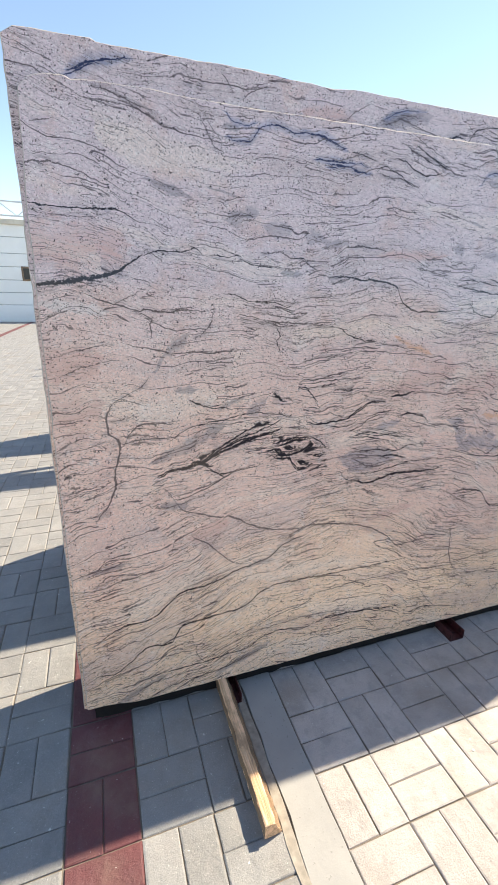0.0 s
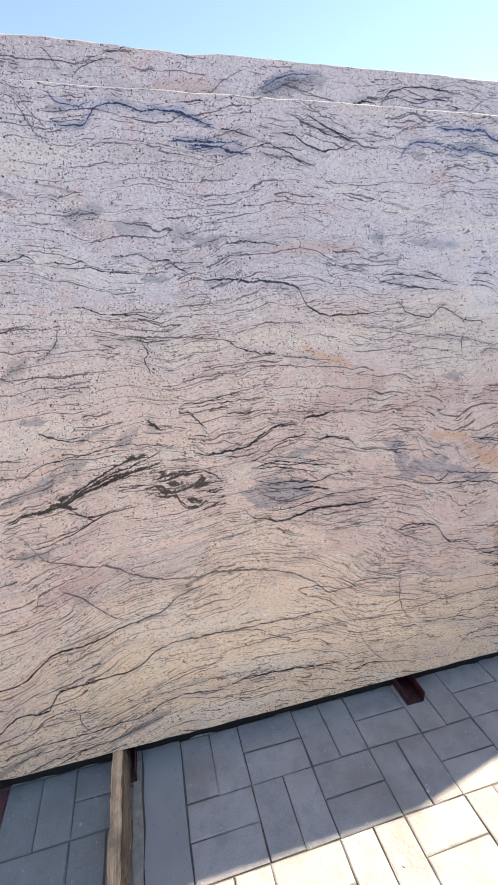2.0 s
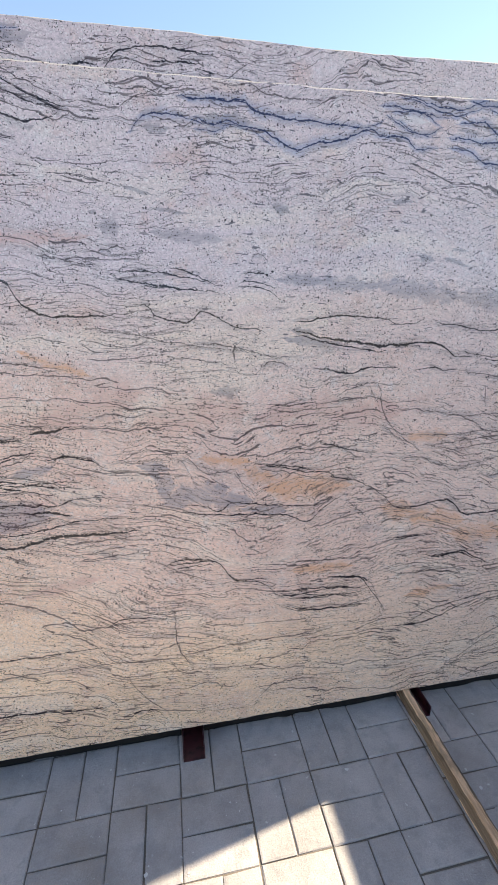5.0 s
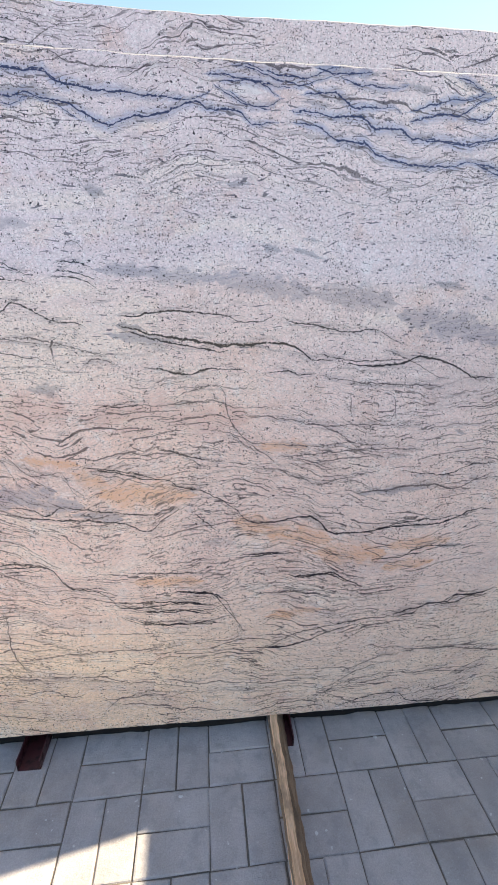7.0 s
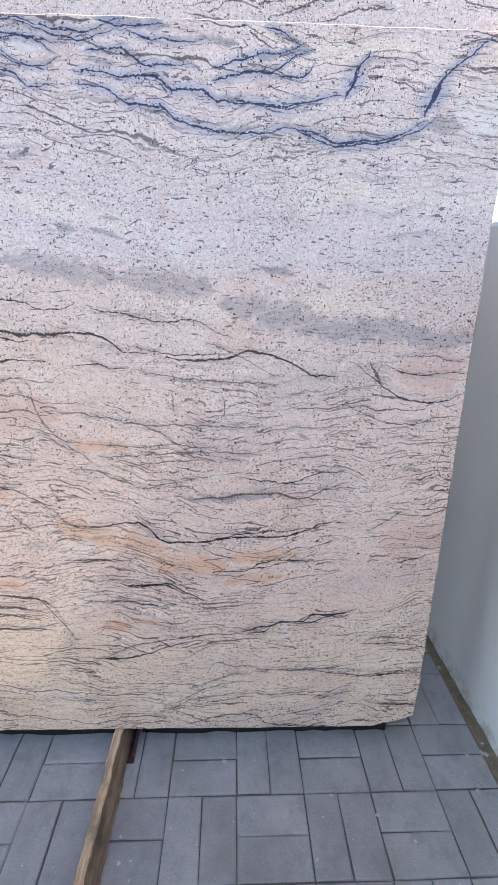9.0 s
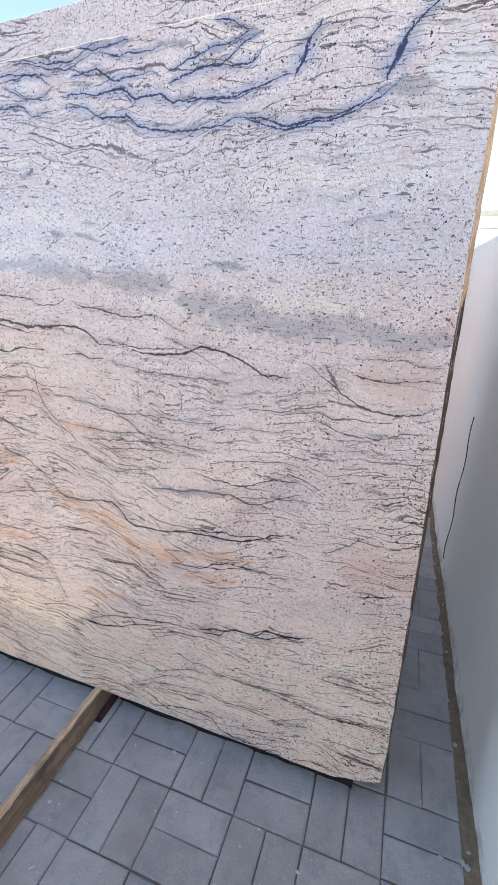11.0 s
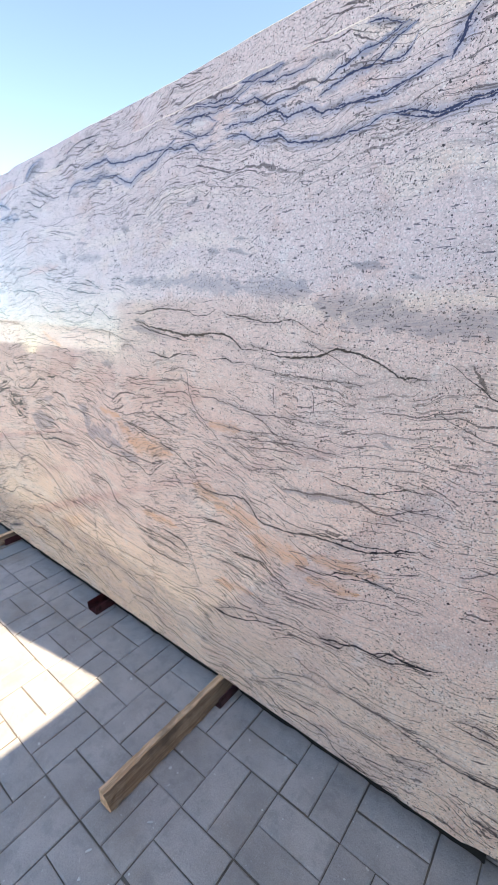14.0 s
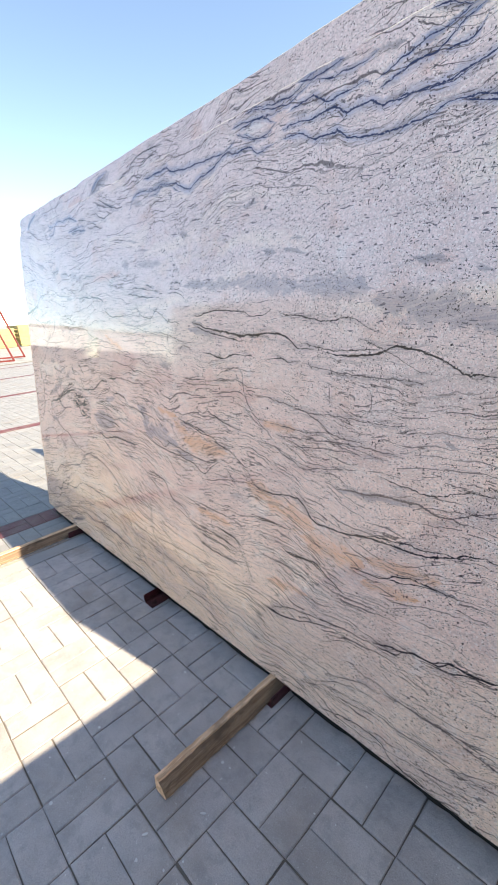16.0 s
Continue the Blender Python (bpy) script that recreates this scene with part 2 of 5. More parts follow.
def stone_material(name, place, shift=0.0):
    n = Stone(name)
    n.begin(shift)
    n.breaks_gap = n.step(n.breaks, 0.48, 0.68, 0.0, 0.6)
    n.cloud = n.noise(n.flat, 9.0, 5.0, 0.65)
    n.swell = n.span(n.noise(n.flat, 38.0, 4.0, 0.7), 0.32, 0.68, 0.65, 1.7)
    n.ragged = n.math("MULTIPLY_ADD", n.noise(n.flat, 26.0, 6.0, 0.75), 3.6, -1.7)
    low = n.noise(n.flat, 1.3, 3.0, 0.5)
    mid = n.noise(n.flat, 4.2, 4.0, 0.6)
    fold = n.noise(n.vec(n.u, 4.4 + shift, n.v), 3.1, 4.0, 0.6)
    crowd = n.noise(n.vec(n.u, 9.1 + shift, n.math("MULTIPLY", n.v, 0.75)), 6.5, 5.0, 0.68)
    zone = n.noise(n.vec(n.math("MULTIPLY", n.u, 1.6), 2.2 + shift, n.math("MULTIPLY", n.v, 4.6)), 1.0, 4.0, 0.6)
    # the lie of the bands: rising to the right low down, falling high up
    left = n.step(n.u, 1.9, 0.3)
    fall = n.math("MULTIPLY_ADD", n.step(n.v, 1.25, 0.35), 0.30, n.math("MULTIPLY", n.step(n.v, 1.1, 1.7), -0.13))
    lie = n.math("SUBTRACT", n.v, n.math("MULTIPLY", n.math("MULTIPLY", fall, left), n.u))
    lie = n.math("ADD", lie, n.math("MULTIPLY_ADD", low, 0.34, -0.17))
    lie = n.math("ADD", lie, n.math("MULTIPLY_ADD", mid, 0.08, -0.04))
    lie = n.math("ADD", lie, n.math("MULTIPLY", n.jit, 0.35))
    # old fractures cut the stone into blocks, whose bands are shifted against each other
    cracked = n.vec(n.math("MULTIPLY_ADD", n.noise(n.flat, 3.6, 4.0, 0.6), 0.9, n.math("MULTIPLY", n.u, 2.3)), 0.4, n.math("MULTIPLY_ADD", mid, 0.8, n.math("MULTIPLY", n.v, 2.0)))
    block = n.put("ShaderNodeTexVoronoi", Vector=cracked, Scale=1.0)
    lie = n.math("ADD", lie, n.math("MULTIPLY", n.split(block.outputs["Color"])[0], 0.9))
    edge = n.put("ShaderNodeTexVoronoi", Vector=cracked, Scale=1.0)
    edge.feature = "DISTANCE_TO_EDGE"
    seam = n.step(edge.outputs["Distance"], 0.10, 0.0)
    crowd = n.math("ADD", crowd, n.math("MULTIPLY", seam, 0.12))

    def along(x, y, z, detail=3.0, rough=0.55):
        """Noise drawn out along the bands."""
        return n.noise(n.vec(n.math("MULTIPLY", n.u, x), y + shift, n.math("MULTIPLY", lie, z)), 1.0, detail, rough)

    def paint(color, mask, force, tone):
        return n.mix(n.math("MULTIPLY", mask, force, clamp=True), color, tone)

    def both(*masks):
        out = masks[0]
        for m in masks[1:]:
            out = n.math("MULTIPLY", out, m)
        return out

    streak = along(3.6, 0.9, 40.0, 6.0, 0.65)
    hair = along(13.0, 2.9, 190.0, 4.0, 0.62)
    band = along(0.9, 5.1, 7.0, 4.0, 0.55)
    quiet = both(n.step(n.v, 1.10, 1.24), n.step(n.v, 1.70, 1.55), n.step(n.u, 1.25, 1.7))
    busy = n.math("SUBTRACT", 1.0, n.math("MULTIPLY", quiet, 0.8))
    # ground mass: warm low down, pink in the middle, cool grey above
    high = n.math("ADD", n.v, n.math("MULTIPLY_ADD", low, 0.7, -0.35))
    color = n.mix(n.step(high, 0.25, 0.75), (0.90, 0.655, 0.45), (0.88, 0.62, 0.505))
    color = n.mix(n.step(high, 0.9, 1.5), color, (0.735, 0.60, 0.60))
    color = paint(color, n.step(n.u, 1.5, 2.6), 0.45, (0.82, 0.64, 0.57))
    color = paint(color, n.step(n.cloud, 0.50, 0.70), 0.45, (0.68, 0.43, 0.345))
    color = paint(color, n.step(band, 0.51, 0.66), 0.50, (0.89, 0.75, 0.62))
    color = paint(color, n.step(band, 0.49, 0.33), 0.40, (0.57, 0.45, 0.42))
    color = paint(color, both(n.step(streak, 0.54, 0.70), n.step(zone, 0.44, 0.62)), 0.50, (0.36, 0.295, 0.29))
    color = paint(color, n.step(n.noise(n.flat, 17.0, 5.0, 0.7), 0.56, 0.72), 0.40, (0.88, 0.83, 0.79))
    # crystals a few millimetres across: pale feldspar, grey quartz
    crystal = n.put("ShaderNodeTexVoronoi", Vector=n.flat, Scale=330.0)
    tone = n.split(crystal.outputs["Color"])
    k = n.math("MULTIPLY", n.span(tone[0], 0.0, 1.0, 0.86, 1.13), n.span(n.noise(n.flat, 420.0, 3.0, 0.7), 0.3, 0.7, 0.88, 1.12))
    color = n.mix(1.0, color, n.vec(k, k, k), "MULTIPLY")
    color = paint(color, n.step(tone[1], 0.84, 0.92), 0.42, (0.95, 0.91, 0.87))
    color = paint(color, n.step(tone[2], 0.82, 0.92), 0.30, (0.34, 0.26, 0.25))
    place(n)
    n.lay()
    stripes = n.math("ADD", n.math("MULTIPLY", hair, 0.6), n.math("MULTIPLY", streak, 0.4))
    grainy = n.math("MULTIPLY", n.span(stripes, 0.38, 0.60, 1.3, 0.55), n.span(tone[0], 0.0, 1.0, 0.7, 1.2))
    for key, tint, force in (("grey", (0.40, 0.34, 0.355), 0.78), ("pink", (0.70, 0.43, 0.36), 0.60), ("rust", (0.80, 0.45, 0.28), 0.80), ("pale", (0.78, 0.73, 0.70), 0.6), ("haze", (0.15, 0.145, 0.17), 0.55), ("tinge", (0.30, 0.33, 0.47), 0.55)):
        if key in n.sums:
            color = paint(color, both(n.sums[key], grainy), force, tint)
    # short dark strokes in bundles, and fringes of them beside the veins
    stroke = n.step(along(6.0, 6.3, 130.0, 3.0, 0.5), 0.60, 0.67)
    color = paint(color, both(stroke, n.step(zone, 0.48, 0.64), busy), 0.42, (0.19, 0.15, 0.14))
    fine = n.step(hair, 0.58, 0.66)
    color = paint(color, both(fine, n.step(fold, 0.44, 0.60, 0.08, 1.0), busy), 0.42, (0.19, 0.15, 0.14))
    if "halo" in n.sums:
        color = paint(color, both(n.sums["halo"], n.step(stripes, 0.47, 0.58)), 0.42, (0.19, 0.155, 0.16))
    # thin lines that part and meet again round lenses of pale stone
    gaps = n.step(n.math("ADD", n.breaks, n.math("MULTIPLY", mid, 0.4)), 0.98, 0.72)
    for x, y, z, girth, area, lo, force in ((1.5, 11.3, 11.0, 0.0024, fold, 0.40, 0.85), (2.2, 14.9, 22.0, 0.0019, crowd, 0.44, 0.75), (3.4, 17.7, 40.0, 0.0016, zone, 0.45, 0.62)):
        here = along(x, y, z, 3.0, 0.5)
        above = n.noise(n.vec(n.math("MULTIPLY", n.u, x), y + shift, n.math("MULTIPLY_ADD", lie, z, 0.004 * z)), 1.0, 3.0, 0.5)
        slope = n.math("DIVIDE", n.math("ABSOLUTE", n.math("SUBTRACT", above, here)), 0.004)
        off = n.math("DIVIDE", n.math("ABSOLUTE", n.math("SUBTRACT", here, 0.5)), n.math("MAXIMUM", slope, 0.15))
        wide = n.math("DIVIDE", n.math("MULTIPLY", n.step(area, lo, lo + 0.16, 0.10, 1.0), girth), n.swell)
        line = n.step(n.math("DIVIDE", off, wide), 1.2, 0.5)
        color = paint(color, both(line, gaps, busy), force, (0.085, 0.06, 0.06))
    # blunt dashes in the quiet grey field
    dash = n.noise(n.vec(n.math("MULTIPLY", n.u, 36.0), 7.7, n.math("MULTIPLY", n.math("SUBTRACT", n.v, n.math("MULTIPLY", low, 0.25)), 190.0)), 1.0, 1.0, 0.5)
    field = both(n.step(n.v, 1.12, 1.26), n.step(n.u, 1.0, 1.7, 0.15, 1.0), n.step(n.v, 1.90, 1.87, 0.2, 1.0))
    color = paint(color, both(n.step(dash, 0.685, 0.715), field), 0.85, (0.12, 0.10, 0.115))
    # black mica, scattered and in crowds
    bent = n.put("ShaderNodeVectorMath")
    bent.operation = "SCALE"
    bent.inputs[3].default_value = 0.010
    n.plug(bent.inputs[0], n.put("ShaderNodeTexNoise", Vector=n.flat, Scale=120.0, Detail=2.0).outputs["Color"])
    moved = n.put("ShaderNodeVectorMath")
    n.plug(moved.inputs[0], n.flat)
    n.plug(moved.inputs[1], bent.outputs[0])
    for scale, rare, often, least, most in ((125.0, 0.985, 0.62, 0.14, 0.32), (250.0, 0.97, 0.38, 0.20, 0.42)):
        grit = n.put("ShaderNodeTexVoronoi", Vector=moved.outputs[0], Scale=scale)
        pick = n.split(grit.outputs["Color"])
        size = n.span(pick[1], 0.0, 1.0, least, most)
        seen = n.math("GREATER_THAN", pick[0], n.span(crowd, 0.36, 0.66, rare, often))
        fleck = n.step(n.math("SUBTRACT", grit.outputs["Distance"], size), 0.05, -0.06)
        color = paint(color, both(fleck, seen, n.span(pick[2], 0.0, 1.0, 0.6, 1.0)), 1.0, (0.03, 0.02, 0.022))
    for key, tint in (("thin", (0.085, 0.06, 0.06)), ("blue", (0.028, 0.034, 0.085)), ("dark", (0.022, 0.016, 0.018))):
        if key in n.sums:
            color = paint(color, n.sums[key], 0.85 if key == "thin" else 0.98, tint)
    rough = n.span(n.cloud, 0.3, 0.7, 0.012, 0.03)
    n.bump(n.noise(n.flat, 900.0, 2.0, 0.5), 0.04, 0.0004)
    n.bsdf.inputs["IOR"].default_value = 1.55
    return n.done(color, rough, 0.0, 0.5)


def place_veins(n):
    """The veins and lenses of the front slab, in metres along it and up it."""
    n.vein("dark", 0.0138, [(-0.054, 1.387), (-0.004, 1.396), (0.053, 1.406), (0.123, 1.418), (0.195, 1.433), (0.229, 1.452), (0.260, 1.475), (0.285, 1.485)])
    n.vein("dark", 0.0052, [(0.273, 1.481), (0.311, 1.493), (0.365, 1.493), (0.397, 1.497), (0.421, 1.506), (0.437, 1.499), (0.448, 1.485)])
    n.vein("thin", 0.0047, [(-0.011, 1.675), (0.052, 1.685), (0.096, 1.681), (0.134, 1.668), (0.166, 1.655)])
    n.vein("dark", 0.0043, [(-0.015, 1.590), (0.060, 1.586), (0.140, 1.588), (0.202, 1.590), (0.236, 1.582), (0.271, 1.564), (0.323, 1.557)])
    n.vein("thin", 0.0029, [(-0.004, 1.578), (0.058, 1.566), (0.151, 1.569), (0.208, 1.582)])
    n.vein("thin", 0.0047, [(0.173, 1.861), (0.231, 1.852), (0.284, 1.835), (0.340, 1.824)])
    n.vein("thin", 0.0029, [(0.031, 1.766), (0.056, 1.772), (0.095, 1.782)])
    n.vein("blue", 0.0034, [(0.512, 1.852), (0.539, 1.832), (0.586, 1.826), (0.618, 1.837)])
    n.vein("blue", 0.0043, [(0.503, 1.794), (0.544, 1.787), (0.581, 1.787), (0.601, 1.802), (0.616, 1.820), (0.636, 1.833), (0.662, 1.838), (0.700, 1.834), (0.725, 1.826), (0.791, 1.828), (0.831, 1.821), (0.871, 1.805), (0.913, 1.793)])
    n.vein("thin", 0.0077, [(0.282, 1.166), (0.248, 1.127), (0.190, 1.097), (0.157, 1.075), (0.143, 1.035), (0.143, 1.002), (0.169, 0.974), (0.173, 0.948), (0.157, 0.889), (0.148, 0.820), (0.133, 0.786), (0.086, 0.711)], True)
    n.vein("thin", 0.0066, [(0.173, 0.948), (0.205, 0.988), (0.240, 1.016), (0.281, 1.014), (0.339, 1.012)])
    n.vein("thin", 0.0047, [(0.174, 0.957), (0.220, 0.970), (0.303, 0.968), (0.329, 0.972)])
    n.vein("thin", 0.0029, [(0.153, 1.029), (0.185, 1.037), (0.233, 1.040)])
    n.vein("thin", 0.0047, [(0.293, 1.326), (0.284, 1.292), (0.285, 1.258)], True)
    n.vein("thin", 0.0038, [(0.232, 1.334), (0.263, 1.338), (0.341, 1.334), (0.406, 1.339), (0.464, 1.336)])
    n.vein("thin", 0.0047, [(0.466, 1.336), (0.463, 1.307), (0.436, 1.275), (0.410, 1.255)], True)
    n.vein("thin", 0.0029, [(0.003, 0.948), (0.047, 0.952), (0.093, 0.959), (0.141, 0.977)])
    n.vein("thin", 0.0038, [(-0.004, 0.822), (0.066, 0.834), (0.137, 0.839)])
    n.vein("dark", 0.0088, [(0.256, 0.841), (0.314, 0.864), (0.384, 0.869), (0.444, 0.892), (0.491, 0.922), (0.552, 0.941), (0.629, 0.953), (0.706, 0.954)])
    n.vein("dark", 0.0077, [(0.400, 0.882), (0.461, 0.914), (0.540, 0.959), (0.602, 0.983), (0.663, 0.987)])
    n.vein("dark", 0.0066, [(0.342, 0.870), (0.414, 0.883), (0.475, 0.908), (0.551, 0.930), (0.643, 0.941)])
    n.vein("dark", 0.0038, [(0.301, 0.955), (0.375, 0.991), (0.446, 1.007), (0.504, 1.015), (0.592, 1.027), (0.743, 1.007)])
    n.vein("dark", 0.0047, [(0.413, 0.872), (0.480, 0.837), (0.541, 0.845)])
    n.vein("thin", 0.0047, [(0.314, 0.778), (0.416, 0.798), (0.478, 0.821), (0.541, 0.845), (0.602, 0.852)])
    n.vein("dark", 0.0088, [(0.654, 0.900), (0.683, 0.877), (0.714, 0.875), (0.747, 0.882), (0.800, 0.895)])
    n.vein("dark", 0.0110, [(0.674, 0.912), (0.719, 0.919), (0.775, 0.924), (0.799, 0.924)])
    n.vein("dark", 0.0077, [(0.714, 0.868), (0.735, 0.841), (0.758, 0.824), (0.795, 0.827)])
    n.vein("dark", 0.0038, [(0.628, 0.873), (0.660, 0.882), (0.682, 0.866)])
    n.vein("dark", 0.0047, [(0.765, 0.897), (0.796, 0.884), (0.838, 0.892), (0.866, 0.881)])
    n.vein("dark", 0.0047, [(0.770, 0.870), (0.820, 0.867), (0.862, 0.871)])
    n.vein("dark", 0.0038, [(0.799, 0.814), (0.833, 0.818), (0.875, 0.815)])
    n.vein("dark", 0.0029, [(0.549, 0.909), (0.609, 0.909), (0.670, 0.904)])
    n.vein("dark", 0.0077, [(0.656, 1.092), (0.675, 1.073), (0.698, 1.060)])
    n.vein("dark", 0.0099, [(0.950, 0.758), (1.030, 0.738), (1.086, 0.748), (1.162, 0.763), (1.259, 0.758), (1.374, 0.758)])
    n.vein("dark", 0.0038, [(0.905, 0.798), (0.933, 0.766), (0.977, 0.754)])
    n.vein("dark", 0.0047, [(0.978, 0.778), (1.069, 0.777), (1.144, 0.790), (1.220, 0.803), (1.329, 0.801)])
    n.vein("dark", 0.0038, [(0.933, 0.883), (0.982, 0.867), (1.072, 0.859), (1.145, 0.851), (1.221, 0.866), (1.319, 0.859)])
    n.vein("thin", 0.0047, [(0.955, 0.853), (0.989, 0.821), (1.051, 0.798), (1.107, 0.804), (1.154, 0.816)])
    n.vein("dark", 0.0077, [(1.071, 0.832), (1.126, 0.835), (1.192, 0.818)])
    n.vein("thin", 0.0038, [(1.142, 0.734), (1.299, 0.738), (1.401, 0.742)])
    n.vein("thin", 0.0038, [(1.180, 0.683), (1.299, 0.689), (1.391, 0.694)])
    n.vein("thin", 0.0029, [(1.200, 0.700), (1.299, 0.713), (1.381, 0.716)])
    n.vein("dark", 0.0038, [(0.934, 0.943), (0.985, 0.928), (1.074, 0.914), (1.147, 0.917), (1.231, 0.907)])
    n.vein("dark", 0.0038, [(0.935, 0.917), (1.002, 0.912), (1.091, 0.897), (1.164, 0.874)])
    n.vein("dark", 0.0066, [(0.780, 0.986), (0.836, 0.975), (0.903, 0.979), (0.946, 0.991), (0.990, 1.013), (1.025, 1.035), (1.096, 1.036)])
    n.vein("dark", 0.0066, [(1.114, 1.055), (1.168, 1.055), (1.220, 1.066)])
    n.vein("dark", 0.0047, [(1.023, 0.988), (1.077, 0.996), (1.122, 1.003)])
    n.vein("dark", 0.0047, [(1.139, 0.980), (1.204, 0.987), (1.270, 0.962)])
    n.vein("thin", 0.0038, [(0.936, 0.948), (0.979, 0.963), (1.022, 0.967), (1.076, 0.978), (1.121, 0.996)])
    n.vein("dark", 0.0029, [(0.737, 1.111), (0.816, 1.125), (0.880, 1.130), (0.954, 1.140)])
    n.vein("dark", 0.0029, [(0.750, 1.090), (0.830, 1.101), (0.912, 1.113)])
    n.vein("dark", 0.0038, [(0.766, 1.093), (0.789, 1.083), (0.810, 1.052), (0.827, 1.030)])
    n.vein("thin", 0.0029, [(0.805, 1.183), (0.885, 1.200), (0.952, 1.208)])
    n.vein("dark", 0.0072, [(0.819, 1.443), (0.902, 1.444), (0.966, 1.439), (1.060, 1.431), (1.109, 1.418), (1.116, 1.395), (1.132, 1.372), (1.175, 1.348), (1.227, 1.341), (1.317, 1.341), (1.354, 1.352), (1.366, 1.368)])
    n.vein("dark", 0.0047, [(1.381, 1.367), (1.419, 1.368), (1.448, 1.342), (1.526, 1.326), (1.546, 1.334), (1.565, 1.350), (1.606, 1.337), (1.637, 1.317), (1.744, 1.290)])
    n.vein("dark", 0.0029, [(0.463, 1.490), (0.501, 1.488), (0.554, 1.493)])
    n.vein("dark", 0.0038, [(0.493, 1.477), (0.551, 1.477), (0.617, 1.468), (0.698, 1.456)])
    n.vein("thin", 0.0033, [(0.608, 1.505), (0.635, 1.502), (0.676, 1.509), (0.709, 1.495), (0.744, 1.492), (0.772, 1.478), (0.792, 1.467)])
    n.vein("dark", 0.0033, [(0.492, 1.380), (0.526, 1.388), (0.551, 1.378), (0.577, 1.366), (0.660, 1.365), (0.690, 1.354), (0.708, 1.351), (0.747, 1.378)])
    n.vein("thin", 0.0033, [(0.747, 1.378), (0.822, 1.382), (0.897, 1.373)])
    n.vein("dark", 0.0038, [(0.667, 1.296), (0.681, 1.266), (0.668, 1.245), (0.684, 1.211)], True)
    n.vein("dark", 0.0029, [(0.661, 1.296), (0.688, 1.293), (0.732, 1.297)])
    n.vein("thin", 0.0047, [(0.597, 1.306), (0.740, 1.304), (0.830, 1.295), (0.938, 1.271)])
    n.vein("dark", 0.0029, [(1.490, 1.234), (1.571, 1.226), (1.634, 1.207)])
    n.vein("thin", 0.0029, [(1.262, 1.313), (1.373, 1.300), (1.450, 1.280), (1.610, 1.255), (1.737, 1.240)])
    n.vein("dark", 0.0066, [(0.013, 0.299), (0.067, 0.322), (0.121, 0.350), (0.230, 0.365), (0.278, 0.396), (0.327, 0.438), (0.424, 0.449), (0.525, 0.482), (0.650, 0.512), (0.693, 0.548), (0.803, 0.584)])
    n.vein("thin", 0.0047, [(0.073, 0.299), (0.128, 0.321), (0.228, 0.337), (0.286, 0.373)])
    n.vein("thin", 0.0038, [(0.332, 0.454), (0.444, 0.477), (0.546, 0.510)])
    n.vein("dark", 0.0066, [(0.012, 0.192), (0.090, 0.186), (0.146, 0.213), (0.223, 0.258), (0.279, 0.254), (0.310, 0.290), (0.330, 0.311), (0.439, 0.324), (0.543, 0.334), (0.607, 0.376), (0.694, 0.398), (0.831, 0.397)])
    n.vein("thin", 0.0038, [(0.043, 0.156), (0.098, 0.172), (0.181, 0.192), (0.277, 0.209), (0.375, 0.205), (0.436, 0.223)])
    n.vein("dark", 0.0038, [(0.369, 0.218), (0.374, 0.182), (0.405, 0.145)], True)
    n.vein("dark", 0.0047, [(0.084, 0.121), (0.234, 0.142), (0.372, 0.147), (0.476, 0.153), (0.562, 0.165), (0.628, 0.195), (0.696, 0.202), (0.837, 0.183)])
    n.vein("dark", 0.0038, [(0.172, 0.062), (0.309, 0.088), (0.474, 0.105), (0.605, 0.141), (0.742, 0.165)])
    n.vein("thin", 0.0038, [(0.541, 0.230), (0.628, 0.267), (0.695, 0.286), (0.834, 0.301)])
    n.vein("thin", 0.0038, [(0.584, 0.254), (0.695, 0.274), (0.833, 0.314)])
    n.vein("thin", 0.0066, [(0.307, 0.743), (0.360, 0.725), (0.452, 0.692), (0.509, 0.683), (0.568, 0.648), (0.651, 0.615), (0.825, 0.602)])
    n.vein("thin", 0.0047, [(0.293, 0.801), (0.326, 0.759), (0.378, 0.717)])
    n.vein("thin", 0.0066, [(0.690, 0.580), (0.802, 0.605), (0.916, 0.593), (1.034, 0.564), (1.117, 0.519), (1.203, 0.461), (1.335, 0.467), (1.426, 0.461)])
    n.vein("thin", 0.0066, [(0.365, 0.646), (0.429, 0.595), (0.467, 0.557), (0.546, 0.504)])
    n.vein("thin", 0.0038, [(0.439, 0.593), (0.459, 0.620), (0.479, 0.641)], True)
    n.vein("thin", 0.0088, [(0.298, 0.578), (0.314, 0.621), (0.356, 0.648)])
    n.vein("thin", 0.0047, [(0.050, 0.509), (0.120, 0.543), (0.205, 0.532), (0.278, 0.552), (0.298, 0.578)])
    n.vein("thin", 0.0038, [(-0.010, 0.551), (0.056, 0.566), (0.157, 0.575)])
    n.vein("dark", 0.0047, [(0.704, 0.402), (0.756, 0.394), (0.828, 0.397), (0.903, 0.391)])
    n.vein("dark", 0.0047, [(0.793, 0.387), (0.911, 0.395), (1.033, 0.393), (1.118, 0.395), (1.237, 0.400)])
    n.vein("thin", 0.0038, [(0.770, 0.316), (0.909, 0.330), (1.033, 0.338), (1.205, 0.338), (1.340, 0.330), (1.447, 0.303)])
    n.vein("dark", 0.0066, [(0.845, 0.206), (0.907, 0.208), (1.033, 0.202), (1.209, 0.186), (1.249, 0.187)])
    n.vein("thin", 0.0038, [(0.519, 0.221), (0.669, 0.229), (0.786, 0.235), (0.949, 0.232)])
    n.vein("dark", 0.0038, [(1.263, 0.144), (1.334, 0.151), (1.372, 0.142), (1.409, 0.101)])
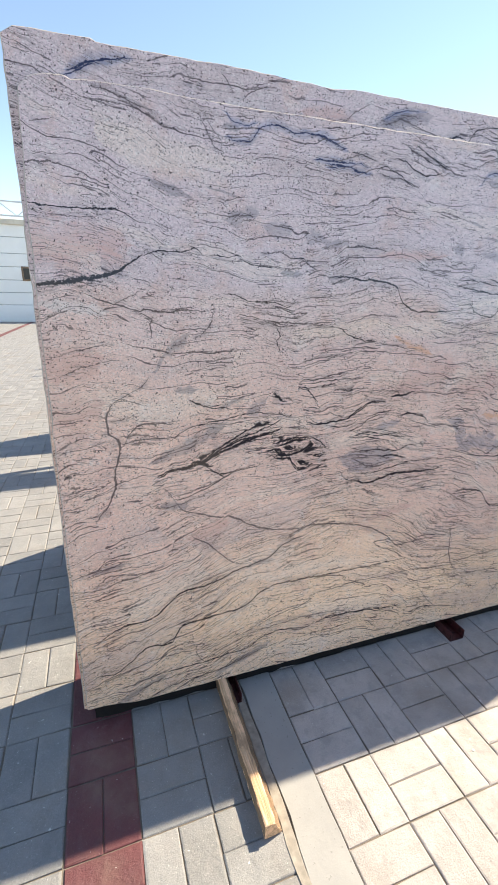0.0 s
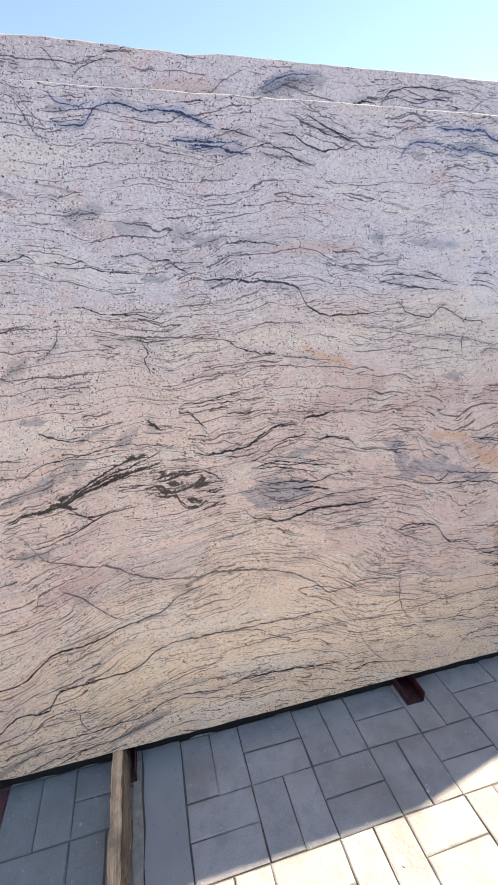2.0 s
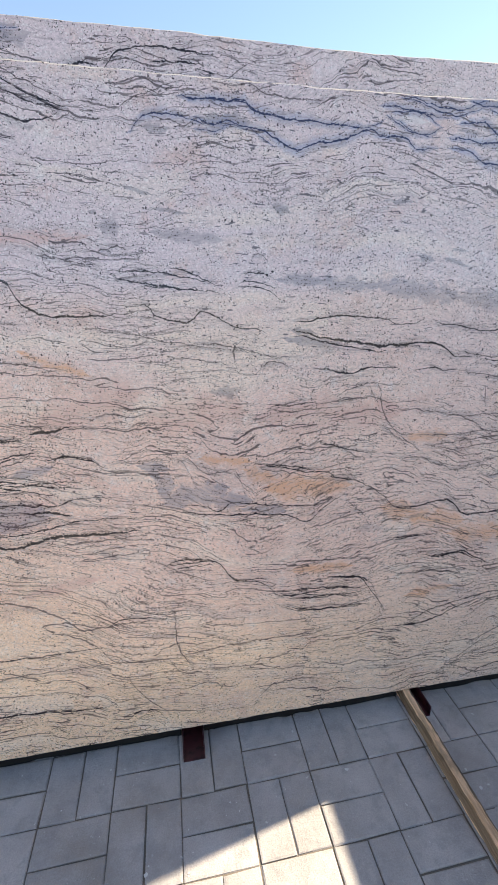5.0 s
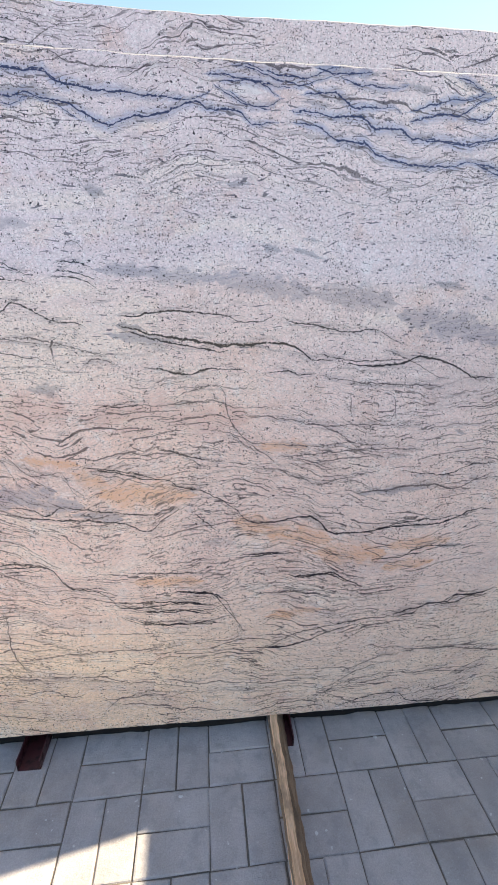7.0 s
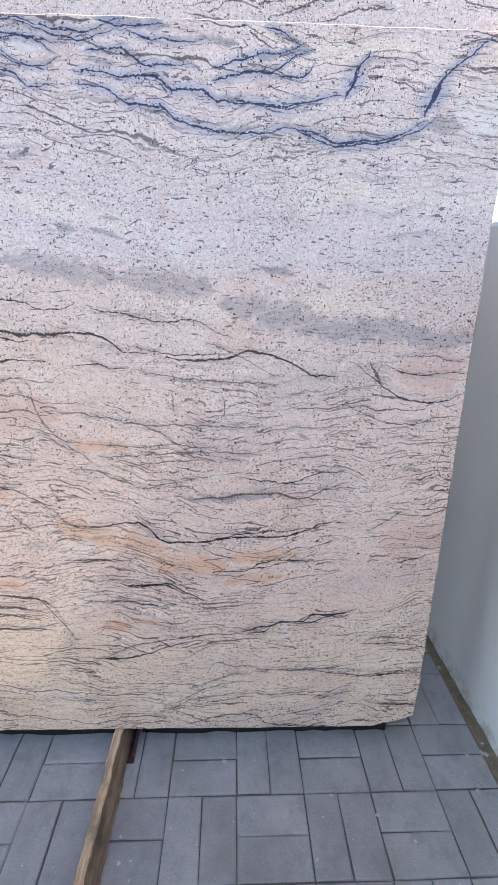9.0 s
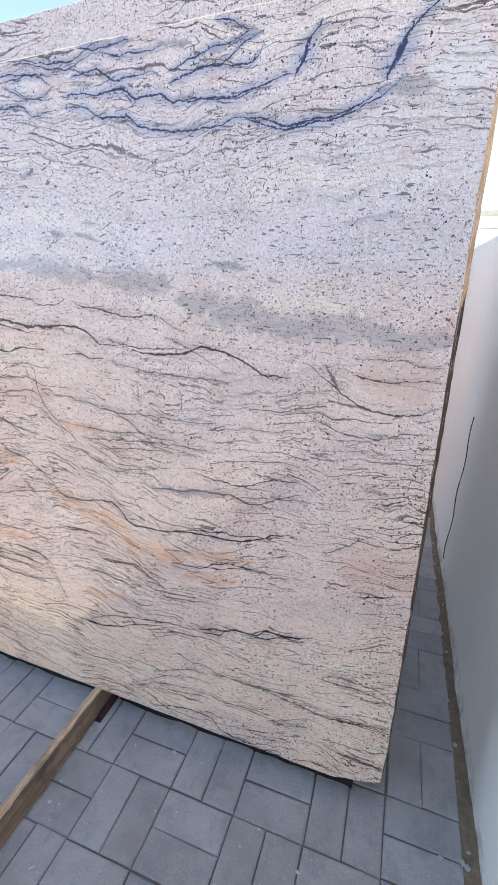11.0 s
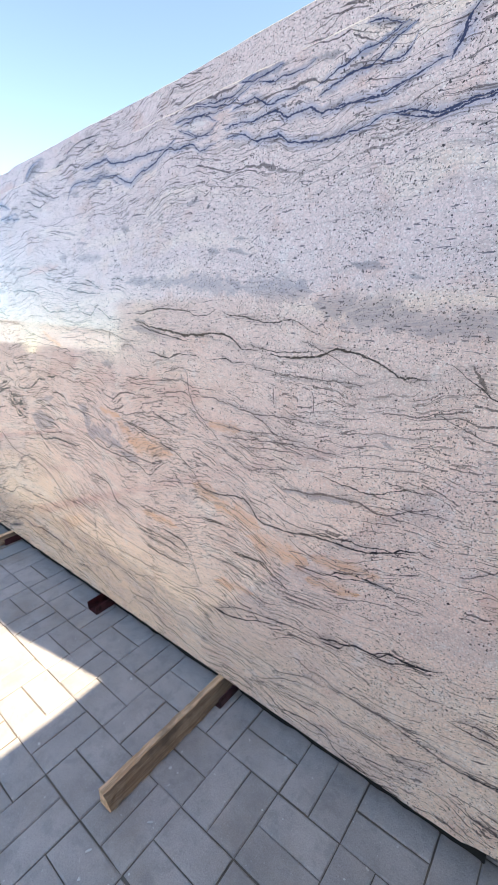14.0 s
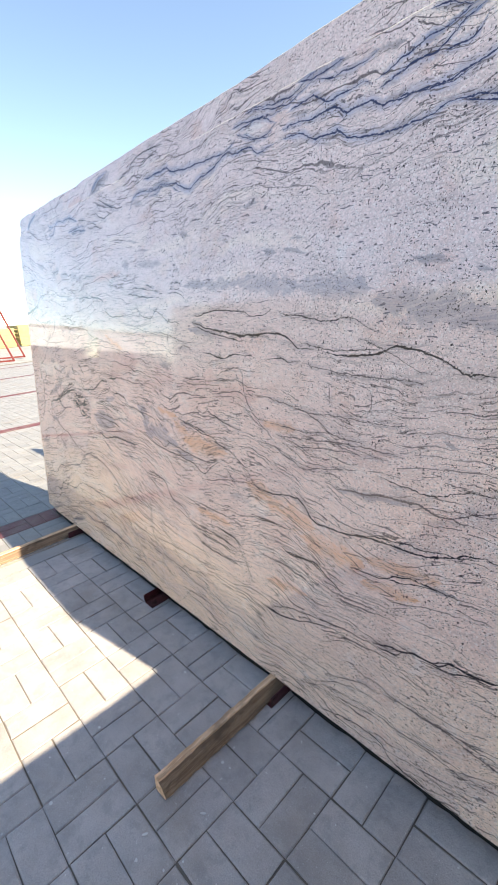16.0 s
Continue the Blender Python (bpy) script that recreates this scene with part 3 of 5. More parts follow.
    n.vein("thin", 0.0047, [(1.443, 0.497), (1.446, 0.416), (1.454, 0.352), (1.472, 0.317), (1.506, 0.273)], True)
    n.vein("thin", 0.0047, [(1.454, 0.331), (1.569, 0.340), (1.649, 0.346), (1.771, 0.344), (1.797, 0.311)])
    n.vein("dark", 0.0038, [(1.233, 0.456), (1.295, 0.480), (1.348, 0.478), (1.429, 0.464)])
    n.vein("thin", 0.0047, [(1.187, 0.415), (1.228, 0.387), (1.244, 0.353), (1.305, 0.330), (1.416, 0.324), (1.443, 0.280), (1.490, 0.259), (1.530, 0.284)])
    n.vein("thin", 0.0047, [(1.286, 0.303), (1.310, 0.245), (1.354, 0.181), (1.409, 0.124), (1.422, 0.080)])
    n.vein("thin", 0.0038, [(1.441, 0.205), (1.529, 0.218), (1.609, 0.190), (1.649, 0.203)])
    n.vein("thin", 0.0038, [(1.529, 0.273), (1.649, 0.259), (1.731, 0.253)])
    n.vein("thin", 0.0038, [(1.671, 0.096), (1.712, 0.144), (1.775, 0.176), (1.905, 0.171)])
    n.vein("dark", 0.0047, [(1.422, 0.637), (1.462, 0.651), (1.572, 0.639), (1.600, 0.611), (1.619, 0.579), (1.648, 0.564), (1.746, 0.563)])
    n.vein("dark", 0.0029, [(1.422, 0.641), (1.434, 0.620), (1.479, 0.629), (1.590, 0.626)])
    n.vein("dark", 0.0047, [(1.736, 0.540), (1.788, 0.491), (1.850, 0.491), (1.933, 0.499), (2.053, 0.489)])
    n.vein("dark", 0.0038, [(1.757, 0.510), (1.892, 0.472), (2.043, 0.478)])
    n.vein("dark", 0.0047, [(1.768, 0.467), (1.810, 0.449), (1.915, 0.429), (2.024, 0.429), (2.087, 0.418)])
    n.vein("dark", 0.0066, [(1.921, 0.543), (2.039, 0.525), (2.068, 0.489), (2.113, 0.427), (2.144, 0.388)])
    n.vein("thin", 0.0029, [(1.805, 0.612), (1.928, 0.600), (2.035, 0.598), (2.125, 0.560)])
    n.vein("dark", 0.0047, [(2.167, 0.328), (2.238, 0.320), (2.356, 0.341)])
    n.vein("dark", 0.0038, [(2.118, 0.651), (2.184, 0.653), (2.274, 0.659)])
    n.vein("dark", 0.0052, [(1.865, 1.202), (1.921, 1.192), (1.957, 1.180), (1.986, 1.180), (2.023, 1.192), (2.067, 1.195), (2.143, 1.185)])
    n.vein("thin", 0.0038, [(1.717, 1.199), (1.753, 1.219), (1.781, 1.213), (1.811, 1.199)])
    n.vein("dark", 0.0038, [(2.180, 1.182), (2.233, 1.189), (2.279, 1.180), (2.326, 1.182)])
    n.vein("thin", 0.0038, [(2.326, 1.177), (2.389, 1.167), (2.453, 1.157), (2.584, 1.151), (2.701, 1.138)])
    n.vein("dark", 0.0047, [(1.797, 1.344), (1.809, 1.326), (1.837, 1.324), (1.885, 1.332), (1.969, 1.338), (2.026, 1.334), (2.083, 1.327), (2.142, 1.312), (2.177, 1.315), (2.221, 1.329)])
    n.vein("dark", 0.0038, [(2.221, 1.329), (2.251, 1.316), (2.319, 1.307), (2.412, 1.292), (2.458, 1.297), (2.482, 1.297), (2.523, 1.278), (2.572, 1.258)])
    n.vein("dark", 0.0077, [(1.794, 1.307), (1.828, 1.297), (1.869, 1.286), (1.939, 1.273), (2.010, 1.264), (2.082, 1.254), (2.143, 1.258), (2.201, 1.261), (2.253, 1.256), (2.292, 1.237), (2.308, 1.222), (2.386, 1.212)])
    n.vein("dark", 0.0066, [(2.386, 1.212), (2.466, 1.203), (2.577, 1.213), (2.616, 1.228), (2.691, 1.213), (2.745, 1.188), (2.781, 1.172), (2.852, 1.172)])
    n.vein("dark", 0.0029, [(2.323, 1.233), (2.386, 1.221), (2.465, 1.215), (2.576, 1.223)])
    n.vein("dark", 0.0038, [(1.661, 1.413), (1.690, 1.413), (1.741, 1.402), (1.777, 1.380)])
    n.vein("dark", 0.0038, [(1.664, 1.419), (1.684, 1.428), (1.729, 1.421), (1.770, 1.400)])
    n.vein("dark", 0.0033, [(1.673, 1.441), (1.706, 1.449), (1.744, 1.442), (1.767, 1.425)])
    n.vein("thin", 0.0029, [(1.696, 1.482), (1.716, 1.492), (1.735, 1.487), (1.746, 1.465)])
    n.vein("thin", 0.0038, [(1.530, 1.270), (1.595, 1.267), (1.661, 1.257), (1.714, 1.241), (1.782, 1.227)])
    n.vein("thin", 0.0047, [(1.670, 1.282), (1.647, 1.254), (1.647, 1.224)], True)
    n.vein("blue", 0.0051, [(1.665, 1.781), (1.688, 1.771), (1.706, 1.777), (1.771, 1.757), (1.794, 1.742), (1.818, 1.736), (1.837, 1.741), (1.869, 1.755), (1.919, 1.760), (1.957, 1.773), (2.014, 1.792), (2.040, 1.783), (2.110, 1.781), (2.130, 1.765), (2.150, 1.753), (2.190, 1.761), (2.223, 1.767)])
    n.vein("blue", 0.0051, [(2.223, 1.767), (2.256, 1.761), (2.311, 1.755), (2.339, 1.736), (2.381, 1.730), (2.416, 1.731), (2.439, 1.712), (2.497, 1.696), (2.556, 1.689), (2.644, 1.691), (2.687, 1.701), (2.767, 1.690)])
    n.vein("blue", 0.0051, [(2.682, 1.706), (2.750, 1.691), (2.801, 1.677), (2.875, 1.683), (2.948, 1.702), (2.991, 1.727)])
    n.vein("blue", 0.0043, [(2.701, 1.700), (2.801, 1.672), (2.876, 1.677), (2.973, 1.706), (3.031, 1.737)])
    n.vein("blue", 0.0051, [(2.985, 1.724), (2.993, 1.756), (3.007, 1.792), (3.030, 1.818), (3.063, 1.844), (3.118, 1.874)])
    n.vein("blue", 0.0102, [(2.984, 1.735), (2.996, 1.761), (3.010, 1.794), (3.021, 1.815)], True)
    n.vein("blue", 0.0051, [(2.222, 1.790), (2.242, 1.786), (2.296, 1.786), (2.350, 1.780), (2.405, 1.784), (2.427, 1.770), (2.456, 1.760), (2.505, 1.762), (2.535, 1.743), (2.637, 1.743), (2.682, 1.735), (2.725, 1.746), (2.757, 1.749)])
    n.vein("blue", 0.0051, [(2.554, 1.746), (2.578, 1.747), (2.651, 1.738), (2.722, 1.748), (2.782, 1.761), (2.811, 1.766)])
    n.vein("blue", 0.0085, [(2.809, 1.760), (2.822, 1.785), (2.832, 1.815), (2.855, 1.845)], True)
    n.vein("blue", 0.0034, [(2.053, 1.827), (2.085, 1.813), (2.123, 1.795), (2.156, 1.789), (2.189, 1.797), (2.217, 1.807)])
    n.vein("blue", 0.0034, [(2.066, 1.833), (2.149, 1.841), (2.188, 1.824), (2.215, 1.807)])
    n.vein("blue", 0.0043, [(2.254, 1.817), (2.294, 1.825), (2.340, 1.828), (2.362, 1.814), (2.404, 1.801), (2.472, 1.807), (2.509, 1.791)])
    n.vein("blue", 0.0034, [(2.515, 1.801), (2.570, 1.813), (2.625, 1.830), (2.681, 1.836), (2.723, 1.850)])
    n.vein("blue", 0.0043, [(2.517, 1.781), (2.586, 1.796), (2.657, 1.802), (2.684, 1.819), (2.741, 1.843)])
    n.vein("blue", 0.0034, [(2.659, 1.792), (2.703, 1.792), (2.730, 1.804), (2.744, 1.825)])
    n.vein("blue", 0.0034, [(2.085, 1.870), (2.149, 1.860), (2.201, 1.847), (2.253, 1.839), (2.306, 1.853), (2.352, 1.864)])
    n.vein("blue", 0.0034, [(2.110, 1.871), (2.187, 1.859), (2.266, 1.853), (2.318, 1.872), (2.357, 1.881)])
    n.vein("blue", 0.0043, [(2.285, 1.874), (2.345, 1.865), (2.398, 1.872), (2.432, 1.872)])
    n.vein("blue", 0.0034, [(2.345, 1.859), (2.400, 1.848), (2.469, 1.844), (2.523, 1.856)])
    n.vein("blue", 0.0034, [(2.034, 1.848), (2.110, 1.844), (2.188, 1.835), (2.240, 1.830)])
    n.vein("blue", 0.0034, [(2.633, 1.876), (2.677, 1.867), (2.708, 1.849)])
    n.vein("blue", 0.0051, [(1.544, 1.832), (1.611, 1.831), (1.688, 1.837), (1.704, 1.818), (1.736, 1.810), (1.785, 1.807)])
    n.vein("blue", 0.0034, [(1.558, 1.792), (1.611, 1.780), (1.642, 1.789), (1.673, 1.783), (1.705, 1.773), (1.770, 1.743)])
    n.vein("blue", 0.0026, [(1.558, 1.768), (1.611, 1.767), (1.658, 1.782), (1.705, 1.769)])
    n.vein("blue", 0.0034, [(1.851, 1.802), (1.902, 1.798), (1.971, 1.795), (2.024, 1.801), (2.055, 1.817)])
    n.vein("blue", 0.0026, [(2.076, 1.822), (2.114, 1.804), (2.153, 1.789), (2.194, 1.787)])
    n.vein("thin", 0.0038, [(1.463, 1.790), (1.506, 1.783), (1.535, 1.776), (1.558, 1.768)])
    n.vein("thin", 0.0038, [(1.665, 1.869), (1.703, 1.870), (1.735, 1.853), (1.783, 1.847), (1.899, 1.851), (1.983, 1.871)])
    n.vein("thin", 0.0038, [(1.045, 1.796), (1.106, 1.792), (1.144, 1.771), (1.200, 1.760), (1.232, 1.765), (1.262, 1.787)])
    n.vein("thin", 0.0047, [(1.005, 1.749), (1.042, 1.744), (1.104, 1.740), (1.166, 1.718)])
    n.vein("thin", 0.0047, [(1.138, 1.839), (1.201, 1.817), (1.282, 1.788)])
    n.vein("thin", 0.0038, [(1.077, 1.842), (1.169, 1.811), (1.274, 1.790)])
    n.vein("thin", 0.0038, [(0.424, 1.841), (0.464, 1.805), (0.481, 1.767), (0.515, 1.752)])
    n.vein("thin", 0.0038, [(0.448, 1.848), (0.476, 1.811), (0.507, 1.780)])
    n.vein("blue", 0.0034, [(0.785, 1.764), (0.868, 1.766), (0.925, 1.771), (0.985, 1.763)])
    n.vein("blue", 0.0034, [(0.825, 1.748), (0.896, 1.759), (0.953, 1.747), (0.984, 1.746)])
    n.vein("thin", 0.0029, [(0.909, 1.532), (0.939, 1.535), (0.971, 1.532)])
    n.vein("thin", 0.0038, [(1.316, 1.489), (1.352, 1.501), (1.388, 1.504)])
    n.vein("dark", 0.0038, [(1.483, 1.457), (1.561, 1.439), (1.622, 1.414)])
    n.vein("dark", 0.0038, [(1.408, 1.419), (1.484, 1.409), (1.562, 1.404)])
    n.vein("thin", 0.0038, [(1.178, 1.483), (1.263, 1.467), (1.334, 1.459)])
    n.vein("dark", 0.0052, [(1.470, 0.804), (1.555, 0.787), (1.614, 0.781), (1.734, 0.772), (1.810, 0.760), (1.856, 0.737), (1.905, 0.773), (1.985, 0.817), (2.009, 0.821)])
    n.vein("dark", 0.0038, [(1.472, 0.823), (1.558, 0.812), (1.586, 0.794), (1.633, 0.817), (1.766, 0.796), (1.890, 0.788), (1.969, 0.814)])
    n.vein("dark", 0.0047, [(1.695, 0.937), (1.774, 0.915), (1.864, 0.896), (1.925, 0.891), (1.943, 0.871), (1.994, 0.864)])
    n.vein("thin", 0.0038, [(1.639, 0.918), (1.654, 0.890), (1.680, 0.849)])
    n.vein("thin", 0.0038, [(1.491, 0.965), (1.569, 0.909), (1.642, 0.918)])
    n.vein("dark", 0.0038, [(1.985, 0.796), (2.032, 0.751), (2.056, 0.736)])
    n.vein("dark", 0.0066, [(2.129, 0.782), (2.147, 0.761), (2.212, 0.753), (2.312, 0.767), (2.347, 0.756), (2.383, 0.719), (2.418, 0.708), (2.488, 0.709), (2.558, 0.721), (2.665, 0.726), (2.772, 0.740), (2.823, 0.766), (2.896, 0.773), (2.919, 0.768)])
    n.vein("dark", 0.0038, [(2.505, 0.717), (2.627, 0.736), (2.770, 0.749), (2.860, 0.765)])
    n.vein("dark", 0.0043, [(2.105, 0.639), (2.164, 0.646), (2.249, 0.651), (2.317, 0.651)])
    n.vein("dark", 0.0047, [(2.531, 0.618), (2.603, 0.618), (2.674, 0.646), (2.746, 0.656), (2.831, 0.650)])
    n.vein("dark", 0.0066, [(2.259, 0.584), (2.321, 0.567), (2.391, 0.577), (2.465, 0.543), (2.521, 0.520)])
    n.vein("thin", 0.0038, [(2.131, 0.543), (2.217, 0.519), (2.323, 0.522), (2.432, 0.496)])
    n.vein("thin", 0.0038, [(2.146, 0.915), (2.208, 0.917), (2.241, 0.908), (2.266, 0.890), (2.307, 0.884), (2.333, 0.866), (2.407, 0.878), (2.474, 0.893), (2.541, 0.909)])
    n.vein("dark", 0.0038, [(2.575, 0.904), (2.646, 0.892), (2.734, 0.886), (2.785, 0.906), (2.854, 0.919), (2.895, 0.914)])
    n.vein("thin", 0.0066, [(2.444, 0.838), (2.547, 0.842), (2.615, 0.854), (2.685, 0.856), (2.758, 0.841), (2.843, 0.875), (2.899, 0.891)])
    n.vein("thin", 0.0038, [(2.145, 1.060), (2.190, 1.067), (2.237, 1.059), (2.300, 1.046), (2.365, 1.037), (2.462, 1.040), (2.529, 1.038), (2.697, 1.037)])
    n.vein("thin", 0.0047, [(2.300, 1.046), (2.382, 1.025), (2.450, 0.987), (2.551, 0.976)])
    n.vein("thin", 0.0038, [(2.208, 0.950), (2.304, 0.956), (2.402, 0.963), (2.535, 0.968), (2.673, 0.957)])
    n.vein("thin", 0.0038, [(2.289, 0.928), (2.403, 0.942), (2.537, 0.946)])
    n.vein("thin", 0.0038, [(2.427, 1.123), (2.426, 1.092), (2.435, 1.063)], True)
    n.vein("thin", 0.0038, [(2.545, 1.123), (2.557, 1.091), (2.565, 1.055)], True)
    n.vein("thin", 0.0038, [(1.948, 1.118), (1.993, 1.136), (2.052, 1.148), (2.085, 1.122)])
    n.vein("thin", 0.0047, [(2.074, 1.140), (2.085, 1.079), (2.109, 1.032), (2.144, 0.992)], True)
    n.vein("thin", 0.0047, [(2.144, 0.992), (2.192, 0.959), (2.224, 0.936)])
    n.vein("thin", 0.0038, [(1.730, 1.105), (1.773, 1.097), (1.845, 1.109)])
    n.vein("thin", 0.0038, [(1.888, 1.096), (1.962, 1.103), (2.067, 1.118)])
    n.vein("dark", 0.0029, [(1.891, 0.988), (1.943, 0.972), (2.019, 0.946), (2.081, 0.940)])
    n.vein("thin", 0.0029, [(1.638, 1.021), (1.702, 1.015)])
    n.vein("thin", 0.0110, [(2.917, 1.210), (2.936, 1.183), (2.949, 1.155)], True)
    n.vein("dark", 0.0038, [(2.868, 1.209), (2.929, 1.169), (2.991, 1.127), (3.052, 1.111), (3.125, 1.115), (3.169, 1.133)])
    n.vein("thin", 0.0038, [(2.848, 1.102), (2.924, 1.074), (2.985, 1.053), (3.030, 1.051), (3.116, 1.070), (3.179, 1.074)])
    n.vein("dark", 0.0029, [(2.969, 1.190), (3.043, 1.178), (3.128, 1.187), (3.165, 1.185)])
    n.vein("thin", 0.0029, [(2.979, 1.225), (3.065, 1.225), (3.153, 1.215)])
    n.vein("dark", 0.0038, [(3.048, 0.641), (3.095, 0.660), (3.130, 0.667)])
    n.vein("thin", 0.0038, [(2.948, 0.747), (3.001, 0.773), (3.068, 0.811)])
    n.vein("thin", 0.0038, [(3.114, 0.817), (3.181, 0.846)])
    n.vein("dark", 0.0066, [(2.601, 0.414), (2.684, 0.433), (2.734, 0.447), (2.800, 0.453), (2.816, 0.476), (2.900, 0.468), (2.935, 0.491)])
    n.vein("thin", 0.0038, [(2.638, 0.271), (2.776, 0.281), (2.881, 0.269), (2.988, 0.258), (3.093, 0.267), (3.188, 0.284)])
    n.vein("dark", 0.0038, [(2.997, 0.251), (3.093, 0.263), (3.180, 0.277)])
    n.vein("thin", 0.0038, [(2.976, 0.372), (3.043, 0.396), (3.130, 0.392), (3.190, 0.361)])
    n.vein("thin", 0.0038, [(3.030, 0.351), (3.135, 0.351), (3.178, 0.359)])
    n.vein("thin", 0.0038, [(2.997, 0.160), (3.108, 0.140), (3.183, 0.146)])
    n.vein("thin", 0.0038, [(2.710, 0.189), (2.816, 0.184), (2.924, 0.172)])
    n.vein("dark", 0.0038, [(2.420, 0.064), (2.535, 0.099), (2.614, 0.108), (2.666, 0.103), (2.698, 0.072), (2.822, 0.060), (2.969, 0.057)])
    n.vein("thin", 0.0038, [(2.450, 0.210), (2.525, 0.236), (2.600, 0.263), (2.648, 0.264)])
    n.vein("dark", 0.0047, [(2.177, 0.329), (2.258, 0.323), (2.331, 0.338), (2.403, 0.365), (2.476, 0.384), (2.541, 0.386)])
    n.vein("dark", 0.0047, [(2.624, 0.412), (2.680, 0.418), (2.712, 0.443)])
    n.vein("dark", 0.0066, [(2.769, 0.444), (2.808, 0.473), (2.904, 0.477), (2.956, 0.499)])
    n.vein("thin", 0.0038, [(2.492, 0.156), (2.608, 0.173), (2.657, 0.180)])
    n.vein("thin", 0.0038, [(2.635, 0.293), (2.755, 0.277), (2.874, 0.281), (2.996, 0.276)])
    n.vein("thin", 0.0015, [(0.946, 0.849), (1.000, 0.874), (1.072, 0.873), (1.145, 0.845)])
    n.vein("thin", 0.0015, [(0.954, 0.827), (0.996, 0.784), (1.068, 0.764), (1.143, 0.781)])
    n.vein("thin", 0.0013, [(0.980, 0.832), (1.035, 0.842), (1.089, 0.829), (1.144, 0.812)])
    n.vein("thin", 0.0017, [(0.905, 0.886), (0.985, 0.919), (1.110, 0.922), (1.241, 0.875)])
    n.vein("thin", 0.0019, [(0.927, 0.823), (0.994, 0.751), (1.105, 0.749), (1.240, 0.766), (1.380, 0.761)])
    n.vein("thin", 0.0013, [(1.146, 0.869), (1.221, 0.844), (1.319, 0.835), (1.400, 0.797)])
    n.vein("thin", 0.0013, [(1.418, 0.931), (1.451, 0.852), (1.548, 0.797), (1.680, 0.791)])
    n.vein("thin", 0.0013, [(1.458, 0.945), (1.492, 0.876), (1.579, 0.826), (1.701, 0.820)])
    n.vein("dark", 0.0120, [(0.668, 0.918), (0.704, 0.927), (0.747, 0.931), (0.791, 0.931)])
    n.vein("dark", 0.0120, [(0.630, 0.897), (0.672, 0.898), (0.711, 0.874), (0.756, 0.886), (0.795, 0.905)])
    n.vein("dark", 0.0100, [(0.655, 0.876), (0.688, 0.864), (0.713, 0.866), (0.728, 0.839), (0.755, 0.819), (0.786, 0.827), (0.810, 0.841)])
    n.vein("dark", 0.0060, [(0.791, 0.931), (0.819, 0.919), (0.846, 0.899), (0.859, 0.878)])
    n.vein("dark", 0.0080, [(0.798, 0.868), (0.827, 0.859), (0.855, 0.865)])
    n.vein("dark", 0.0070, [(0.784, 0.810), (0.815, 0.818), (0.846, 0.828)])
    n.vein("dark", 0.0070, [(0.659, 1.084), (0.675, 1.077), (0.692, 1.063)])
    n.vein("dark", 0.0050, [(0.748, 1.099), (0.775, 1.097), (0.788, 1.084)])
    n.vein("dark", 0.0060, [(0.791, 1.077), (0.806, 1.062), (0.822, 1.047)])
    n.vein("dark", 0.0040, [(0.782, 1.034), (0.800, 1.033), (0.820, 1.028)])
    n.vein("dark", 0.0060, [(0.771, 1.009), (0.804, 0.985), (0.855, 0.977), (0.923, 0.984), (0.971, 1.008), (1.020, 1.036), (1.091, 1.042)])
    n.vein("dark", 0.0040, [(0.854, 0.969), (0.875, 0.959), (0.928, 0.957), (0.985, 0.990)])
    n.vein("dark", 0.0045, [(0.926, 0.937), (0.973, 0.946), (1.031, 0.981), (1.087, 0.989), (1.117, 1.004)])
    n.vein("dark", 0.0060, [(1.151, 0.975), (1.185, 0.990), (1.235, 0.977), (1.277, 0.963)])
    n.vein("dark", 0.0070, [(1.108, 1.054), (1.164, 1.053), (1.214, 1.063)])
    n.vein("thin", 0.0030, [(0.921, 0.884), (0.984, 0.888), (1.080, 0.895), (1.149, 0.877)])
    n.vein("thin", 0.0030, [(0.989, 0.854), (1.062, 0.862), (1.143, 0.842)])
    n.vein("thin", 0.0030, [(0.956, 0.841), (0.994, 0.819), (1.049, 0.800), (1.078, 0.809)])
    n.vein("thin", 0.0030, [(0.999, 0.783), (1.074, 0.809), (1.159, 0.821)])
    n.vein("dark", 0.0040, [(0.940, 0.919), (1.019, 0.928), (1.130, 0.907), (1.248, 0.888)])
    n.vein("thin", 0.0030, [(0.956, 0.931), (1.004, 0.943), (1.131, 0.921), (1.214, 0.900)])
    n.vein("thin", 0.0030, [(1.154, 0.736), (1.241, 0.739), (1.315, 0.737)])
    n.vein("thin", 0.0030, [(1.170, 0.719), (1.241, 0.722), (1.314, 0.722)])
    n.vein("thin", 0.0030, [(1.161, 0.701), (1.240, 0.700), (1.313, 0.699)])
    n.vein("thin", 0.0030, [(1.168, 0.682), (1.239, 0.679), (1.313, 0.680)])
    n.vein("dark", 0.0035, [(0.743, 1.114), (0.814, 1.125), (0.894, 1.140), (0.946, 1.141)])
    n.vein("dark", 0.0035, [(0.769, 1.106), (0.870, 1.118), (0.996, 1.121)])
    n.vein("thin", 0.0040, [(0.751, 1.178), (0.808, 1.190), (0.879, 1.201), (0.936, 1.191)])
    n.vein("dark", 0.0040, [(0.867, 1.087), (0.940, 1.085), (1.016, 1.088)])
    n.vein("dark", 0.0050, [(0.889, 1.289), (0.929, 1.263), (0.971, 1.250), (1.044, 1.239)])
    n.vein("thin", 0.0040, [(1.044, 1.239), (1.119, 1.226), (1.181, 1.207)])
    n.vein("thin", 0.0040, [(0.903, 1.293), (0.963, 1.316), (1.022, 1.329), (1.126, 1.323)])
